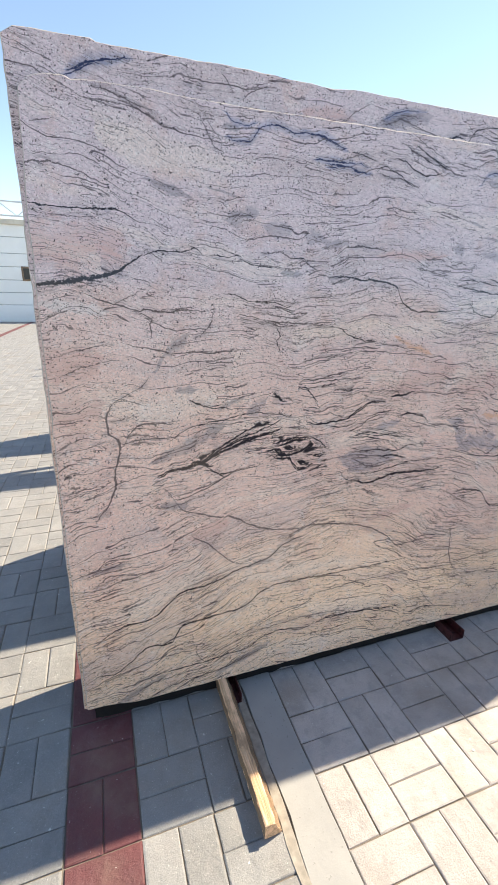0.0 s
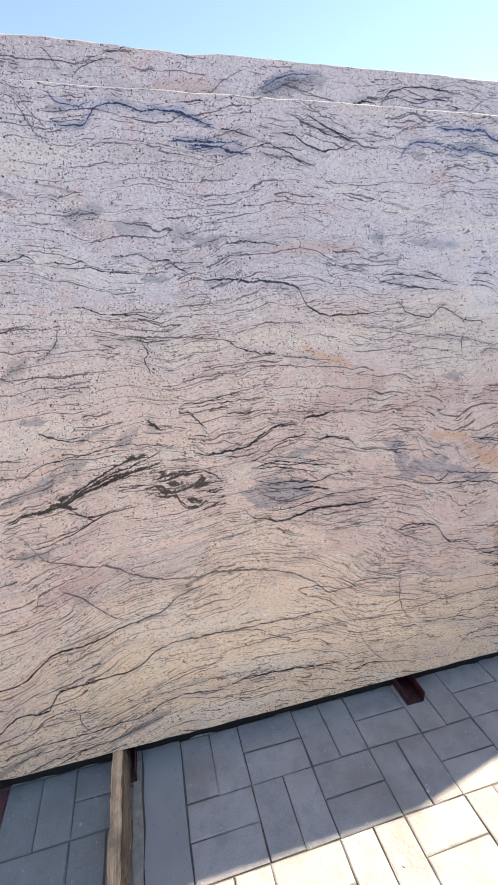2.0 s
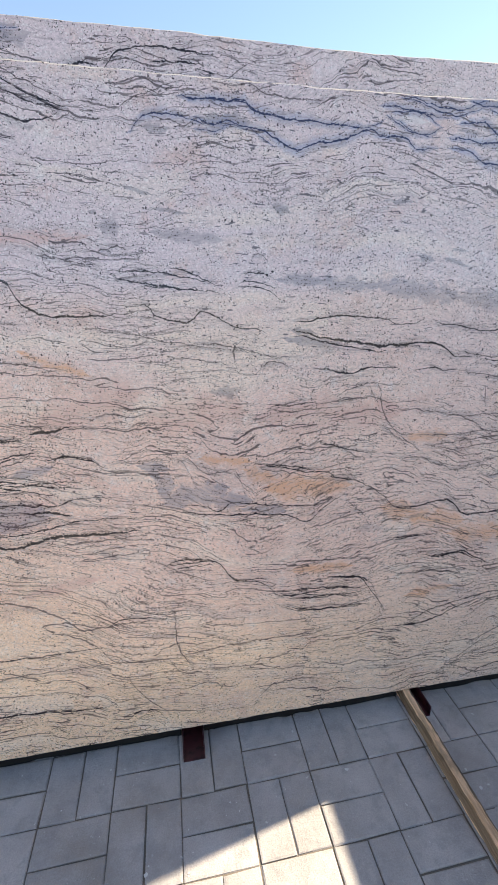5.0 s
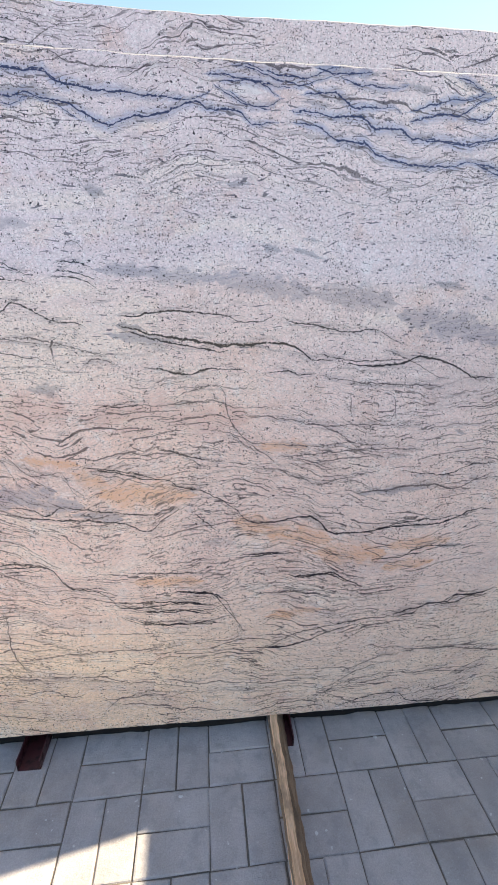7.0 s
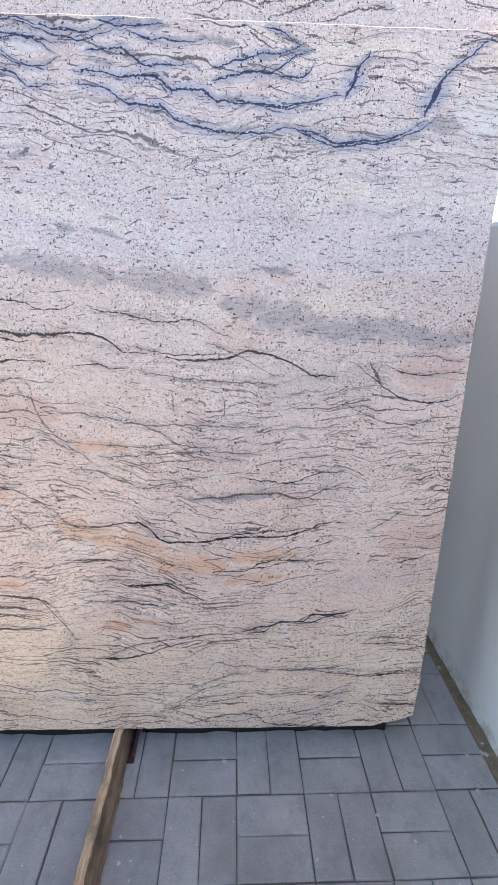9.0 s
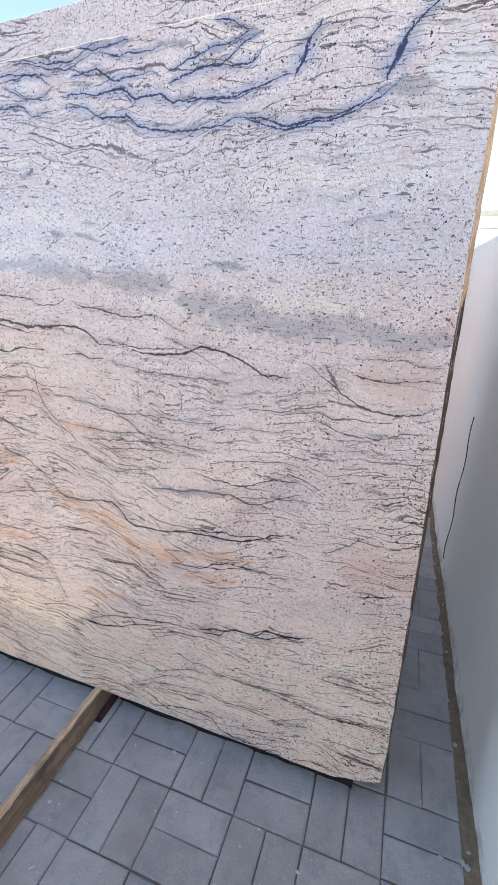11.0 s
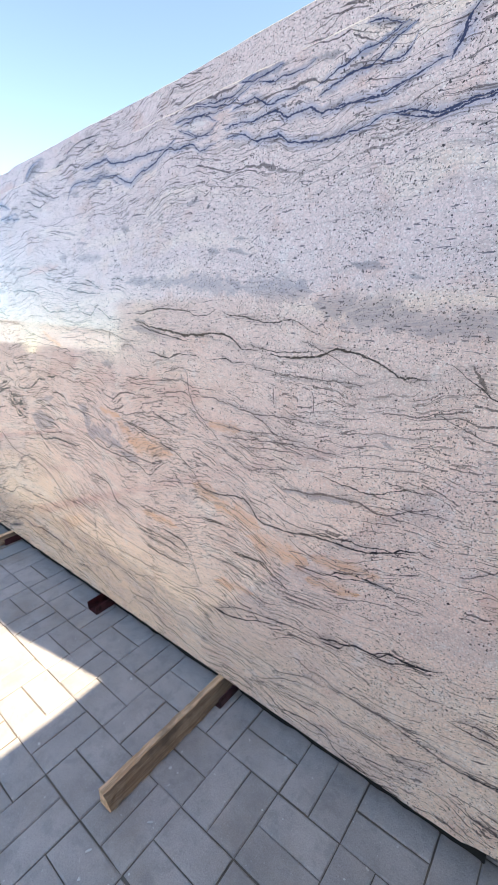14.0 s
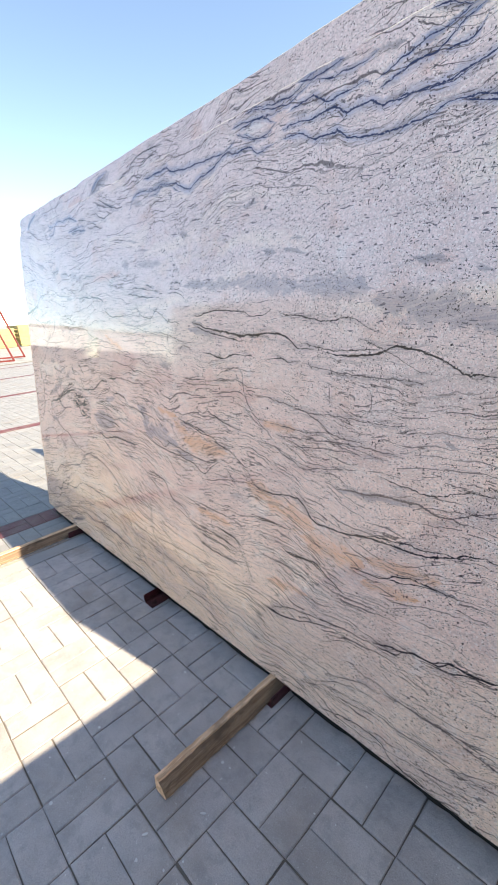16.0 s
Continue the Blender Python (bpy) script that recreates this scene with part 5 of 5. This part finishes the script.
for a, b in zip(grid, grid[1:]):
    for k in range(len(a) - 1):
        bm.faces.new((a[k], b[k], b[k + 1], a[k + 1]))
bm.faces.new(grid[0])
bm.faces.new(grid[-1])
wall = tagged(finish("wall_east", bm, plaster), "white painted rendered boundary wall beside the slabs", "wall", kind="structure")
for f in wall.data.polygons:
    f.use_smooth = False


# ---- slabs ----
LEAN_BACK = 5.458


def slab(outline, thick, material, back, m, seed, label):
    """One sawn slab from its outline (u, v), with a worn arris all round."""
    bm = bmesh.new()
    rng = random.Random(seed)
    pts = []
    for (a, b), (c, d) in zip(outline, outline[1:] + outline[:1]):
        length = math.hypot(c - a, d - b)
        count = max(1, int(length / 0.035))
        for i in range(count):
            s = i / count
            wear = rng.uniform(-0.0016, 0.0016) if i else 0.0
            nx, nz = (d - b) / length, -(c - a) / length
            pts.append((a + (c - a) * s + nx * wear, b + (d - b) * s + nz * wear))
    mid = Vector((sum(p[0] for p in pts) / len(pts), sum(p[1] for p in pts) / len(pts)))

    def ring(y, inset):
        out = []
        for k, p in enumerate(pts):
            q, r = Vector(pts[k - 1]), Vector(pts[(k + 1) % len(pts)])
            t = (r - q).normalized()
            nrm = Vector((-t.y, t.x))
            if nrm.dot(mid - Vector(p)) < 0:
                nrm = -nrm
            amount = inset * rng.uniform(0.6, 1.5)
            out.append(bm.verts.new((p[0] + nrm.x * amount, y, p[1] + nrm.y * amount)))
        return out

    rings = [ring(0.0, 0.0022), ring(0.0022, 0.0), ring(thick - 0.003, 0.0), ring(thick, 0.003)]
    bm.faces.new(rings[0]).material_index = 0
    bm.faces.new(rings[-1]).material_index = 2
    for level, (a, b) in enumerate(zip(rings, rings[1:])):
        for k in range(len(pts)):
            j = (k + 1) % len(pts)
            side = pts[k][0] > 2.9 and pts[j][0] > 2.9 and abs(pts[j][1] - pts[k][1]) > 0.02
            bm.faces.new((a[k], a[j], b[j], b[k])).material_index = 2 if side else 1
    ob = finish("stone_slab", bm, [material, back if back else sawn, backing])
    ob.matrix_world = m
    return tagged(ob, label, "stone slab", "slabs on the rack")


base = pose(0, 0, 0, -LEAN_BACK, 0, 0)
front_outline = [(0.0, 0.072), (0.06, 0.071), (0.135, 0.058), (0.152, 0.0545), (0.9, 0.0535), (1.8, 0.0545), (2.6, 0.053), (3.045, 0.054), (3.075, 0.066), (3.12, 0.074), (3.172, 0.095), (3.176, 0.20),
                 (3.172, 1.10), (3.170, 1.893), (2.6, 1.887), (1.9, 1.876), (1.2, 1.876), (0.6, 1.870), (0.38, 1.872), (0.335, 1.876), (0.16, 1.873), (0.135, 1.868), (0.12, 1.875), (0.074, 1.872), (0.040, 1.861), (0.016, 1.838), (0.004, 1.6), (-0.001, 0.9)]
front = slab(front_outline, 0.020, stone_front, None, base, 1, "polished pinkish-grey banded granite slab leaning on its rack")
back_outline = [(-0.012, 0.056), (3.162, 0.056), (3.160, 1.99), (2.7, 1.988), (2.0, 1.972), (1.5, 1.974), (1.2, 1.972), (0.93, 1.972), (0.86, 1.964), (0.60, 1.972), (0.20, 1.968), (0.188, 1.974), (0.018, 1.969), (-0.010, 1.950)]
slab(back_outline, 0.020, stone_back, None, base @ Matrix.Translation((0, 0.024, 0)), 2, "taller pinkish granite slab standing behind another slab")
for k in range(8):
    drop = 0.03 + 0.012 * (k % 4)
    hidden = [(0.004 - 0.002 * (k % 3), 0.0565), (3.178 + 0.003 * k, 0.0565), (3.178 + 0.003 * k, 1.95 - drop), (0.02, 1.95 - drop), (0.002 - 0.002 * (k % 3), 1.93 - drop)]
    slab(hidden, 0.020, stone_back, backing, base @ Matrix.Translation((0, 0.047 + 0.0225 * k, 0)), 5 + k, "granite slab packed behind others with its edge showing")


# added near-black strip: paints the deep shade of the gap under the slabs
bm = bmesh.new()
rng = random.Random(77)
for x0, x1 in ((0.02, 0.448), (0.505, 1.440), (1.516, 2.215), (2.300, 3.10)):
    front_edge, behind = [], []
    count = max(2, int((x1 - x0) / 0.04))
    for i in range(count + 1):
        x = x0 + (x1 - x0) * i / count
        y = 0.030 + rng.uniform(-0.004, 0.004)
        z = 0.0505 + rng.uniform(-0.002, 0.0)
        front_edge.append((bm.verts.new((x, y, -0.003)), bm.verts.new((x, y + 0.004, z))))
        behind.append((bm.verts.new((x, 0.20, -0.003)), bm.verts.new((x, 0.20, z))))
    for i in range(count):
        a, b, c, d = front_edge[i], front_edge[i + 1], behind[i], behind[i + 1]
        bm.faces.new((a[0], b[0], b[1], a[1]))
        bm.faces.new((a[1], b[1], d[1], c[1]))
        bm.faces.new((c[1], d[1], d[0], c[0]))
tagged(finish("gap_shade_strip", bm, plain_material("gap_shade_black", (0.009, 0.008, 0.007), 0.95, 0.0, 0.4, 30.0)), "near-black strip standing in for the deep shade under the slab edges", "packing", kind="structure")


# ---- mortar beside the concrete strip ----
bm = bmesh.new()
rng = random.Random(41)
near = [bm.verts.new((0.500 + rng.uniform(-0.004, 0.003), -7.0 + 0.05 * i, 0.0026)) for i in range(400)]
away = [bm.verts.new((0.527 + rng.uniform(-0.005, 0.003), -7.0 + 0.05 * i, 0.0030)) for i in range(400)]
for i in range(399):
    bm.faces.new((near[i], away[i], away[i + 1], near[i + 1]))
solid = bmesh.ops.extrude_face_region(bm, geom=list(bm.faces))
for v in [g for g in solid["geom"] if isinstance(g, bmesh.types.BMVert)]:
    v.co.z = -0.03
tagged(finish("mortar_strip", bm, mortar), "rough brownish mortar edge beside the concrete strip", "paving strip", kind="structure")


# ---- timber bearers and rack ----
def bearer(m, label, seed, top=0.021):
    """A rough-hewn timber bearer, its length along y from the near end; one side slopes."""
    bm = bmesh.new()
    rng = random.Random(seed)
    high, length = 0.0505, 1.75
    rings = []
    for i in range(90):
        y = length * i / 89
        dx, dz = rng.uniform(-0.0012, 0.0012), rng.uniform(-0.0014, 0.0)
        bulge = 0.004 * noise.noise(Vector((seed, y * 11.0, 0.0))) + 0.003 * noise.noise(Vector((seed, y * 37.0, 2.0)))
        prof = [(-0.028, 0.0), (0.020, 0.0), (0.023, 0.004), (0.015 + bulge, 0.018), (0.006 - bulge, 0.034), (-0.028 + top + 0.002, high - 0.004), (-0.028 + top - 0.001, high), (-0.026, high), (-0.029, high - 0.003), (-0.0295, 0.004)]
        rings.append([bm.verts.new((x + dx + rng.uniform(-0.0020, 0.0020), y + (rng.uniform(-0.003, 0.003) if i == 0 else 0), z + (dz if z > 0.03 else 0))) for x, z in prof])
    for a, b in zip(rings, rings[1:]):
        for k in range(10):
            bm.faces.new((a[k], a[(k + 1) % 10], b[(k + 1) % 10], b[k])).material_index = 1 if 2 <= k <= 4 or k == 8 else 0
    bm.faces.new(rings[0])
    bm.faces.new(rings[-1])
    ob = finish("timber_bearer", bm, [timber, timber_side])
    ob.matrix_world = m
    return tagged(ob, label, "timber", "bearers under the slabs")


bearer(pose(0.476, -0.470, 0.0035, 0, 0, 0.6), "weathered sawn timber bearer with a sunlit pale end", 11, 0.028)
bearer(pose(2.250, -0.485, 0.0035, 0, 0, -0.2), "weathered brown timber bearer lying under the slabs", 12)


def channel(bm, x, y0, y1, wide, high, t):
    """An open-topped steel channel along y."""
    prof = [(-wide / 2, 0), (wide / 2, 0), (wide / 2, high), (wide / 2 - t, high), (wide / 2 - t, t), (-wide / 2 + t, t), (-wide / 2 + t, high), (-wide / 2, high)]
    a = [bm.verts.new((x + p, y0, 0.0008 + q)) for p, q in prof]
    b = [bm.verts.new((x + p, y1, 0.0008 + q)) for p, q in prof]
    for k in range(8):
        bm.faces.new((a[k], a[(k + 1) % 8], b[(k + 1) % 8], b[k]))
    for e in (a, b):
        bm.faces.new((e[0], e[1], e[4], e[5]))
        bm.faces.new((e[1], e[2], e[3], e[4]))
        bm.faces.new((e[0], e[5], e[6], e[7]))


def rack(origin):
    """A steel A-frame: three floor channels, sloping posts and two top rails."""
    top = empty("slab_rack", Matrix.Translation(origin))
    for x in (0.478, 1.478, 2.258):
        bm = bmesh.new()
        channel(bm, x, -0.064, 1.40, 0.068, 0.042, 0.0026)
        part("floor_channel", bm, red_steel, top)
        for y0, y1 in ((0.262, 0.415), (1.13, 0.98)):
            bm = bmesh.new()
            flat_bar(bm, (x + 0.075, y0, 0.005), (x + 0.075, y1, 1.62), 0.05, 0.05)
            part("post", bm, red_steel, top)
    for y in (0.275, 1.11):
        bm = bmesh.new()
        flat_bar(bm, (0.30, y, 0.06), (2.75, y, 0.06), 0.04, 0.04)
        part("foot_rail", bm, red_steel, top)
    for y in (0.445, 0.945):
        bm = bmesh.new()
        flat_bar(bm, (0.30, y, 1.60), (2.75, y, 1.60), 0.04, 0.04)
        part("top_rail", bm, red_steel, top)
    return tagged(top, "red oxide steel A-frame rack on the block paving", "slab rack")


def far_side(m, seed, high=1.93, long=3.0):
    """Slabs leaning on the other side of a rack."""
    for k in range(2):
        outline = [(0.0, 0.056), (long, 0.056), (long, high), (0.03, high), (0.0, high - 0.03)]
        slab(outline, 0.02, stone_back, backing, m @ Matrix.Translation((0.03 * k, 0.0235 * k, 0)), seed + k, "granite slab on the far side of the rack")


first = rack((0, 0, 0))
turn_round = Matrix.Translation((3.05, 1.31, 0)) @ pose(0, 0, 0, 0, 0, 180) @ pose(0, 0, 0, -LEAN_BACK * 1.5, 0, 0)
far_side(turn_round, 21)
for shift in ((0.0, 2.40, 0.0), (0.75, 7.35, 0.0)):
    other = copy_thing(first, Matrix.Translation(shift))
    move = Matrix.Translation(shift)
    far_side(move @ base @ Matrix.Translation((0.04, 0.05, 0)), 31, 1.90, 3.0)
    far_side(move @ turn_round, 41)


# ---- far yard ----
def warehouse(name, m, long, high, deep, seams, label, window=None):
    """A long sheet-clad shed: panels, seams, coping and roof."""
    top = empty(name, m)
    courses = len(seams) - 1
    for z0, z1 in zip(seams, seams[1:]):
        bm = bmesh.new()
        box(bm, (0, 0, z0 + 0.012), (long, 0.12, z1 - 0.012), 0.01)
        part("panel", bm, panel_dark if name == "yard_building" and z1 < 2.0 else panel_white, top)
    bm = bmesh.new()
    box(bm, (0.02, 0.05, 0), (long - 0.02, deep, high - 0.05))
    part("wall", bm, panel_seam, top)
    bm = bmesh.new()
    box(bm, (-0.1, -0.12, high - 0.02), (long + 0.1, deep + 0.1, high + 0.22), 0.02)
    part("coping", bm, beige_render, top)
    if window:
        x, z, w, h = window
        bm = bmesh.new()
        for lo, hi in (((x, -0.05, z), (x + w, 0.02, z + 0.08)), ((x, -0.05, z + h - 0.08), (x + w, 0.02, z + h)), ((x, -0.05, z + 0.08), (x + 0.08, 0.02, z + h - 0.08)), ((x + w - 0.08, -0.05, z + 0.08), (x + w, 0.02, z + h - 0.08))):
            box(bm, lo, hi, 0.008)
        win = part("window", bm, brown_frame, top, "small brown framed window")
        bm = bmesh.new()
        box(bm, (x + 0.08, -0.02, z + 0.08), (x + w - 0.08, -0.004, z + h - 0.08))
        part("pane", bm, pane_dark, win)
    return tagged(top, label, "building")


warehouse("warehouse", pose(-26.0, 23.6, 0), 34.0, 4.45, 9.0, [0.0, 0.82, 1.40, 1.98, 2.58, 3.18, 3.9, 4.45], "long low white panelled yard building with a beige coping", (22.75, 1.95, 0.62, 0.66))

truss = empty("roof_truss", pose(-12.0, 24.4, 4.62))
for z in (0.0, 0.62):
    bm = bmesh.new()
    flat_bar(bm, (0, 0, z + 0.30), (16, 0, z + 0.30), 0.07, 0.07)
    part("chord", bm, galvanised, truss)
for i in range(20):
    bm = bmesh.new()
    a, b = (0.30, 0.92) if i % 2 else (0.92, 0.30)
    flat_bar(bm, (0.8 * i, 0, a), (0.8 * i + 0.8, 0, b), 0.045, 0.045)
    part("web_bar", bm, galvanised, truss)
for x in (0.2, 8.0, 15.8):
    bm = bmesh.new()
    flat_bar(bm, (x, 0, 0.02), (x, 0, 0.30), 0.1, 0.1)
    part("foot", bm, galvanised, truss)
tagged(truss, "light galvanised lattice truss along the shed roof", "truss")

for x0, y0, long, turn in ((-54.0, -9.0, 13.5, -66), (-48.05, -22.3, 8.6, -66)):
    way = Vector((math.cos(radians(turn)), math.sin(radians(turn)), 0))
    warehouse("yard_building", pose(x0 + long * way.x, y0 + long * way.y, 0, 0, 0, turn + 180), long, 4.2, 7.0, [0.0, 0.7, 1.9, 3.0, 4.2], "white sunlit yard building across the paving")


# unseen wall, added to keep the bright horizon out of the slab's reflection
bm = bmesh.new()
box(bm, (-19.5, -14.3, -0.05), (14.0, -14.0, 4.4))
tagged(finish("horizon_blocker_south", bm, beige_render), "plain beige wall added out of view to block the bright horizon", "wall", kind="structure")


def a_frame(m):
    """A tall red trestle for standing slabs, seen far off."""
    top = empty("slab_trestle", m)
    for y in (-0.9, 0.9):
        for s in (-1, 1):
            bm = bmesh.new()
            flat_bar(bm, (0.62 * s, y, 0.03), (0.06 * s, y, 1.95), 0.06, 0.06)
            part("leg", bm, trestle_red, top)
        bm = bmesh.new()
        flat_bar(bm, (-0.62, y, 0.06), (0.62, y, 0.06), 0.06, 0.06)
        part("foot_bar", bm, trestle_red, top)
    bm = bmesh.new()
    flat_bar(bm, (0, -0.95, 1.95), (0, 0.95, 1.95), 0.07, 0.07)
    part("ridge_bar", bm, trestle_red, top)
    return tagged(top, "empty red steel trestle standing on the sunlit paving", "trestle")


trestle_red = plain_material("trestle_red_paint", (0.22, 0.045, 0.035), 0.5)
a_frame(pose(-15.6, 3.75, 0, 0, 0, 62))


def crate(m, w, d, h):
    top = empty("timber_crate", m)
    courses = 5
    for k in range(courses):
        z = 0.1 + k * (h - 0.1) / courses
        bm = bmesh.new()
        box(bm, (-w / 2, -d / 2, z), (w / 2, -d / 2 + 0.03, z + (h - 0.1) / courses - 0.03), 0.004)
        box(bm, (-w / 2, d / 2 - 0.03, z), (w / 2, d / 2, z + (h - 0.1) / courses - 0.03), 0.004)
        box(bm, (w / 2 - 0.03, -d / 2 + 0.03, z), (w / 2, d / 2 - 0.03, z + (h - 0.1) / courses - 0.03), 0.004)
        part("board", bm, pallet_yellow, top)
    for x in (-w / 2 + 0.06, w / 2 - 0.06):
        bm = bmesh.new()
        box(bm, (x - 0.05, -d / 2 + 0.03, 0.0), (x + 0.05, d / 2 - 0.03, h - 0.02), 0.004)
        part("post", bm, pallet_yellow, top)
    return tagged(top, "pale yellow timber crate far across the yard", "crate", "crates across the yard")


for x, y, h in ((-27.0, 6.6, 1.15), (-27.4, 8.3, 1.3), (-28.2, 10.2, 1.2), (-26.0, 4.9, 1.0)):
    crate(pose(x, y, 0, 0, 0, 15), 1.2, 1.5, h)

# ---- behind the slabs, by the wall ----
clutter = empty("steel_bracket", pose(3.33, 2.45, 0, 0, 0, 0))
for a, b in (((0, 0, 0.0), (0.02, 0.05, 0.66)), ((0, 0.75, 0.0), (0.02, 0.75, 0.70)), ((0.01, 0.0, 0.45), (0.01, 0.80, 0.45)), ((0.01, 0.0, 0.62), (0.01, 0.80, 0.66))):
    bm = bmesh.new()
    flat_bar(bm, a, b, 0.04, 0.03)
    part("bar", bm, dark_metal, clutter)
tagged(clutter, "dark steel bracket standing against the white wall", "bracket")

bm = bmesh.new()
pts = [Vector((WALL_X - 0.030 - 0.004 * math.sin(i * 1.3), 1.17 - 0.05 * i / 12, 0.10 + 0.75 * i / 12)) for i in range(13)]
for a, b in zip(pts, pts[1:]):
    bar(bm, a, b, 0.0022, 6)
tagged(finish("cable", bm, dark_metal), "thin dark cable hanging down the white wall", "cable")

bm = bmesh.new()
rng = random.Random(29)
rows_ = []
for i in range(120):
    y = -1.2 + 0.04 * i
    edge = WALL_X - 0.0175 * max(0, min(y, 2))
    rows_.append([bm.verts.new((edge - d + rng.uniform(-0.006, 0.006), y, z + rng.uniform(0, 0.003))) for d, z in ((0.040, -0.004), (0.026, 0.0005), (0.012, 0.003), (-0.01, 0.008))])
for a, b in zip(rows_, rows_[1:]):
    for k in range(3):
        bm.faces.new((a[k], a[k + 1], b[k + 1], b[k]))
tagged(finish("dirt_strip", bm, plain_material("brown_dirt", (0.25, 0.175, 0.11), 0.95, 0.0, 0.35, 40.0)), "brown dirt gathered along the foot of the wall", "dirt", kind="stuff")

# mortar crumbs along the foot of the wall
bm = bmesh.new()
rng = random.Random(17)
for i in range(170):
    y = rng.uniform(-0.9, 3.0)
    x = WALL_X - 0.0175 * max(0, min(y, 2)) - rng.choice((rng.uniform(0.01, 0.05), rng.uniform(0.01, 0.12)))
    r = rng.choice((0.002, 0.003, 0.004, 0.007))
    made = bmesh.ops.create_icosphere(bm, subdivisions=1, radius=r)["verts"]
    for v in made:
        v.co = Vector((v.co.x * rng.uniform(0.7, 1.5), v.co.y * rng.uniform(0.7, 1.8), v.co.z * rng.uniform(0.3, 0.7))) + Vector((x, y, r * 0.3))
crumb_mat = plain_material("mortar_crumb", (0.50, 0.46, 0.40), 0.9)
tagged(finish("mortar_crumbs", bm, crumb_mat), "scattered pale mortar crumbs along the foot of the wall", "debris", kind="stuff")

bm = bmesh.new()
for i in range(90):
    x, y = rng.uniform(0.7, 3.2), rng.uniform(-1.0, -0.05)
    r = rng.choice((0.0012, 0.0016, 0.0022, 0.004))
    made = bmesh.ops.create_icosphere(bm, subdivisions=1, radius=r)["verts"]
    for v in made:
        v.co = Vector((v.co.x * rng.uniform(0.7, 2.2), v.co.y * rng.uniform(0.7, 1.8), v.co.z * 0.4)) + Vector((x, y, 0.001))
for x, y, a in ((2.375, -0.43, 40), (2.30, -0.57, 60)):
    made = bmesh.ops.create_icosphere(bm, subdivisions=2, radius=0.006)["verts"]
    m = pose(x, y, 0.003, 0, 0, a) @ Matrix.Diagonal((1.5, 0.6, 0.25, 1))
    bmesh.ops.transform(bm, matrix=m, verts=made)
tagged(finish("stone_chips", bm, plain_material("pale_chip", (0.62, 0.60, 0.57), 0.8)), "small pale stone chips scattered on the paving", "debris", kind="stuff")


# ---- paving blocks ----
def block_mesh(name, material, seed, length=0.1938, wide=0.0957):
    """One chamfered concrete paving block, its top at z = 0."""
    rng = random.Random(seed)
    bm = bmesh.new()
    levels = []
    for inset, z in ((0.0, -0.030), (0.0006, -0.0040), (0.0020, -0.0014), (0.0052, 0.0)):
        levels.append([bm.verts.new((sx * (length / 2 - inset) + rng.uniform(-0.0016, 0.0016), sy * (wide / 2 - inset) + rng.uniform(-0.0016, 0.0016), z)) for sx, sy in ((-1, -1), (1, -1), (1, 1), (-1, 1))])
    for a, b in zip(levels, levels[1:]):
        for k in range(4):
            bm.faces.new((a[k], a[(k + 1) % 4], b[(k + 1) % 4], b[k]))
    bm.faces.new(levels[-1])
    bmesh.ops.recalc_face_normals(bm, faces=bm.faces)
    mesh = bpy.data.meshes.new(name)
    bm.to_mesh(mesh)
    bm.free()
    mesh.materials.append(material)
    return mesh


grey_blocks = [block_mesh("brick", paver_grey, 50 + k) for k in range(5)]
old_blocks = [block_mesh("brick", paver_old, 60 + k) for k in range(4)]
red_blocks = [block_mesh("brick", paver_red, 70 + k) for k in range(3)]
shape = np.array([v.co[:] for v in grey_blocks[0].vertices])
faces = np.array([p.vertices[:] for p in grey_blocks[0].polygons])


def cells():
    """All pairs of blocks: centre of the cell, lying along x or y, column and row."""
    for row in range(-34, 130):
        y = ROW0 + PITCH * (row + 0.5)
        for col in range(0, 14):
            x = RIGHT0 + PITCH * (col + 0.5)
            yield x, y, (col + row) % 2 == 1, 0, row
        for col in range(-70, 2):
            x = LEFT0 + PITCH * (col + 0.5)
            yield x, y, (col + row) % 2 == 1, 2 if col % 16 == 15 else 1, row


rng = random.Random(3)
joined = {0: [], 1: [], 2: []}
count = 0
for x, y, along_x, kind, row in cells():
    for side in (-1, 1):
        turn = (0 if along_x else 90) + rng.uniform(-0.5, 0.5) + rng.choice((0, 180))
        off = side * PITCH / 4
        px, py = (x, y + off) if along_x else (x + off, y)
        px, py, pz = px + rng.uniform(-0.001, 0.001), py + rng.uniform(-0.001, 0.001), rng.uniform(-0.0007, 0.0008)
        tip = (rng.uniform(-0.3, 0.3), rng.uniform(-0.12, 0.12))
        if px > WALL_X - 0.02 and y < 0.3:
            continue
        m = pose(px, py + 0.0075 * (px - 1.0), pz, tip[0], tip[1], turn + 0.43)
        if -4 <= row <= 0 and -0.70 < x and count < 300:
            ob = new("brick", rng.choice((grey_blocks, old_blocks, red_blocks)[kind]))
            ob.parent = pavement
            ob.matrix_world = m
            count += 1
        else:
            joined[kind].append(np.array(m))
for kind, label, material in ((0, "pale grey concrete paving blocks laid in pairs", paver_grey_far), (1, "older dark grey paving blocks laid in pairs", paver_old_far), (2, "maroon paving blocks in a band", paver_red_far)):
    mats = np.array(joined[kind])
    verts = np.einsum("nij,vj->nvi", mats[:, :3, :3], shape) + mats[:, None, :3, 3]
    index = faces[None] + (np.arange(len(mats)) * len(shape))[:, None, None]
    mesh = bpy.data.meshes.new("bricks")
    mesh.from_pydata(verts.reshape(-1, 3).tolist(), [], index.reshape(-1, 4).tolist())
    mesh.materials.append(material)
    ob = new("bricks", mesh)
    ob.parent = pavement
    tagged(ob, label, kind="stuff")
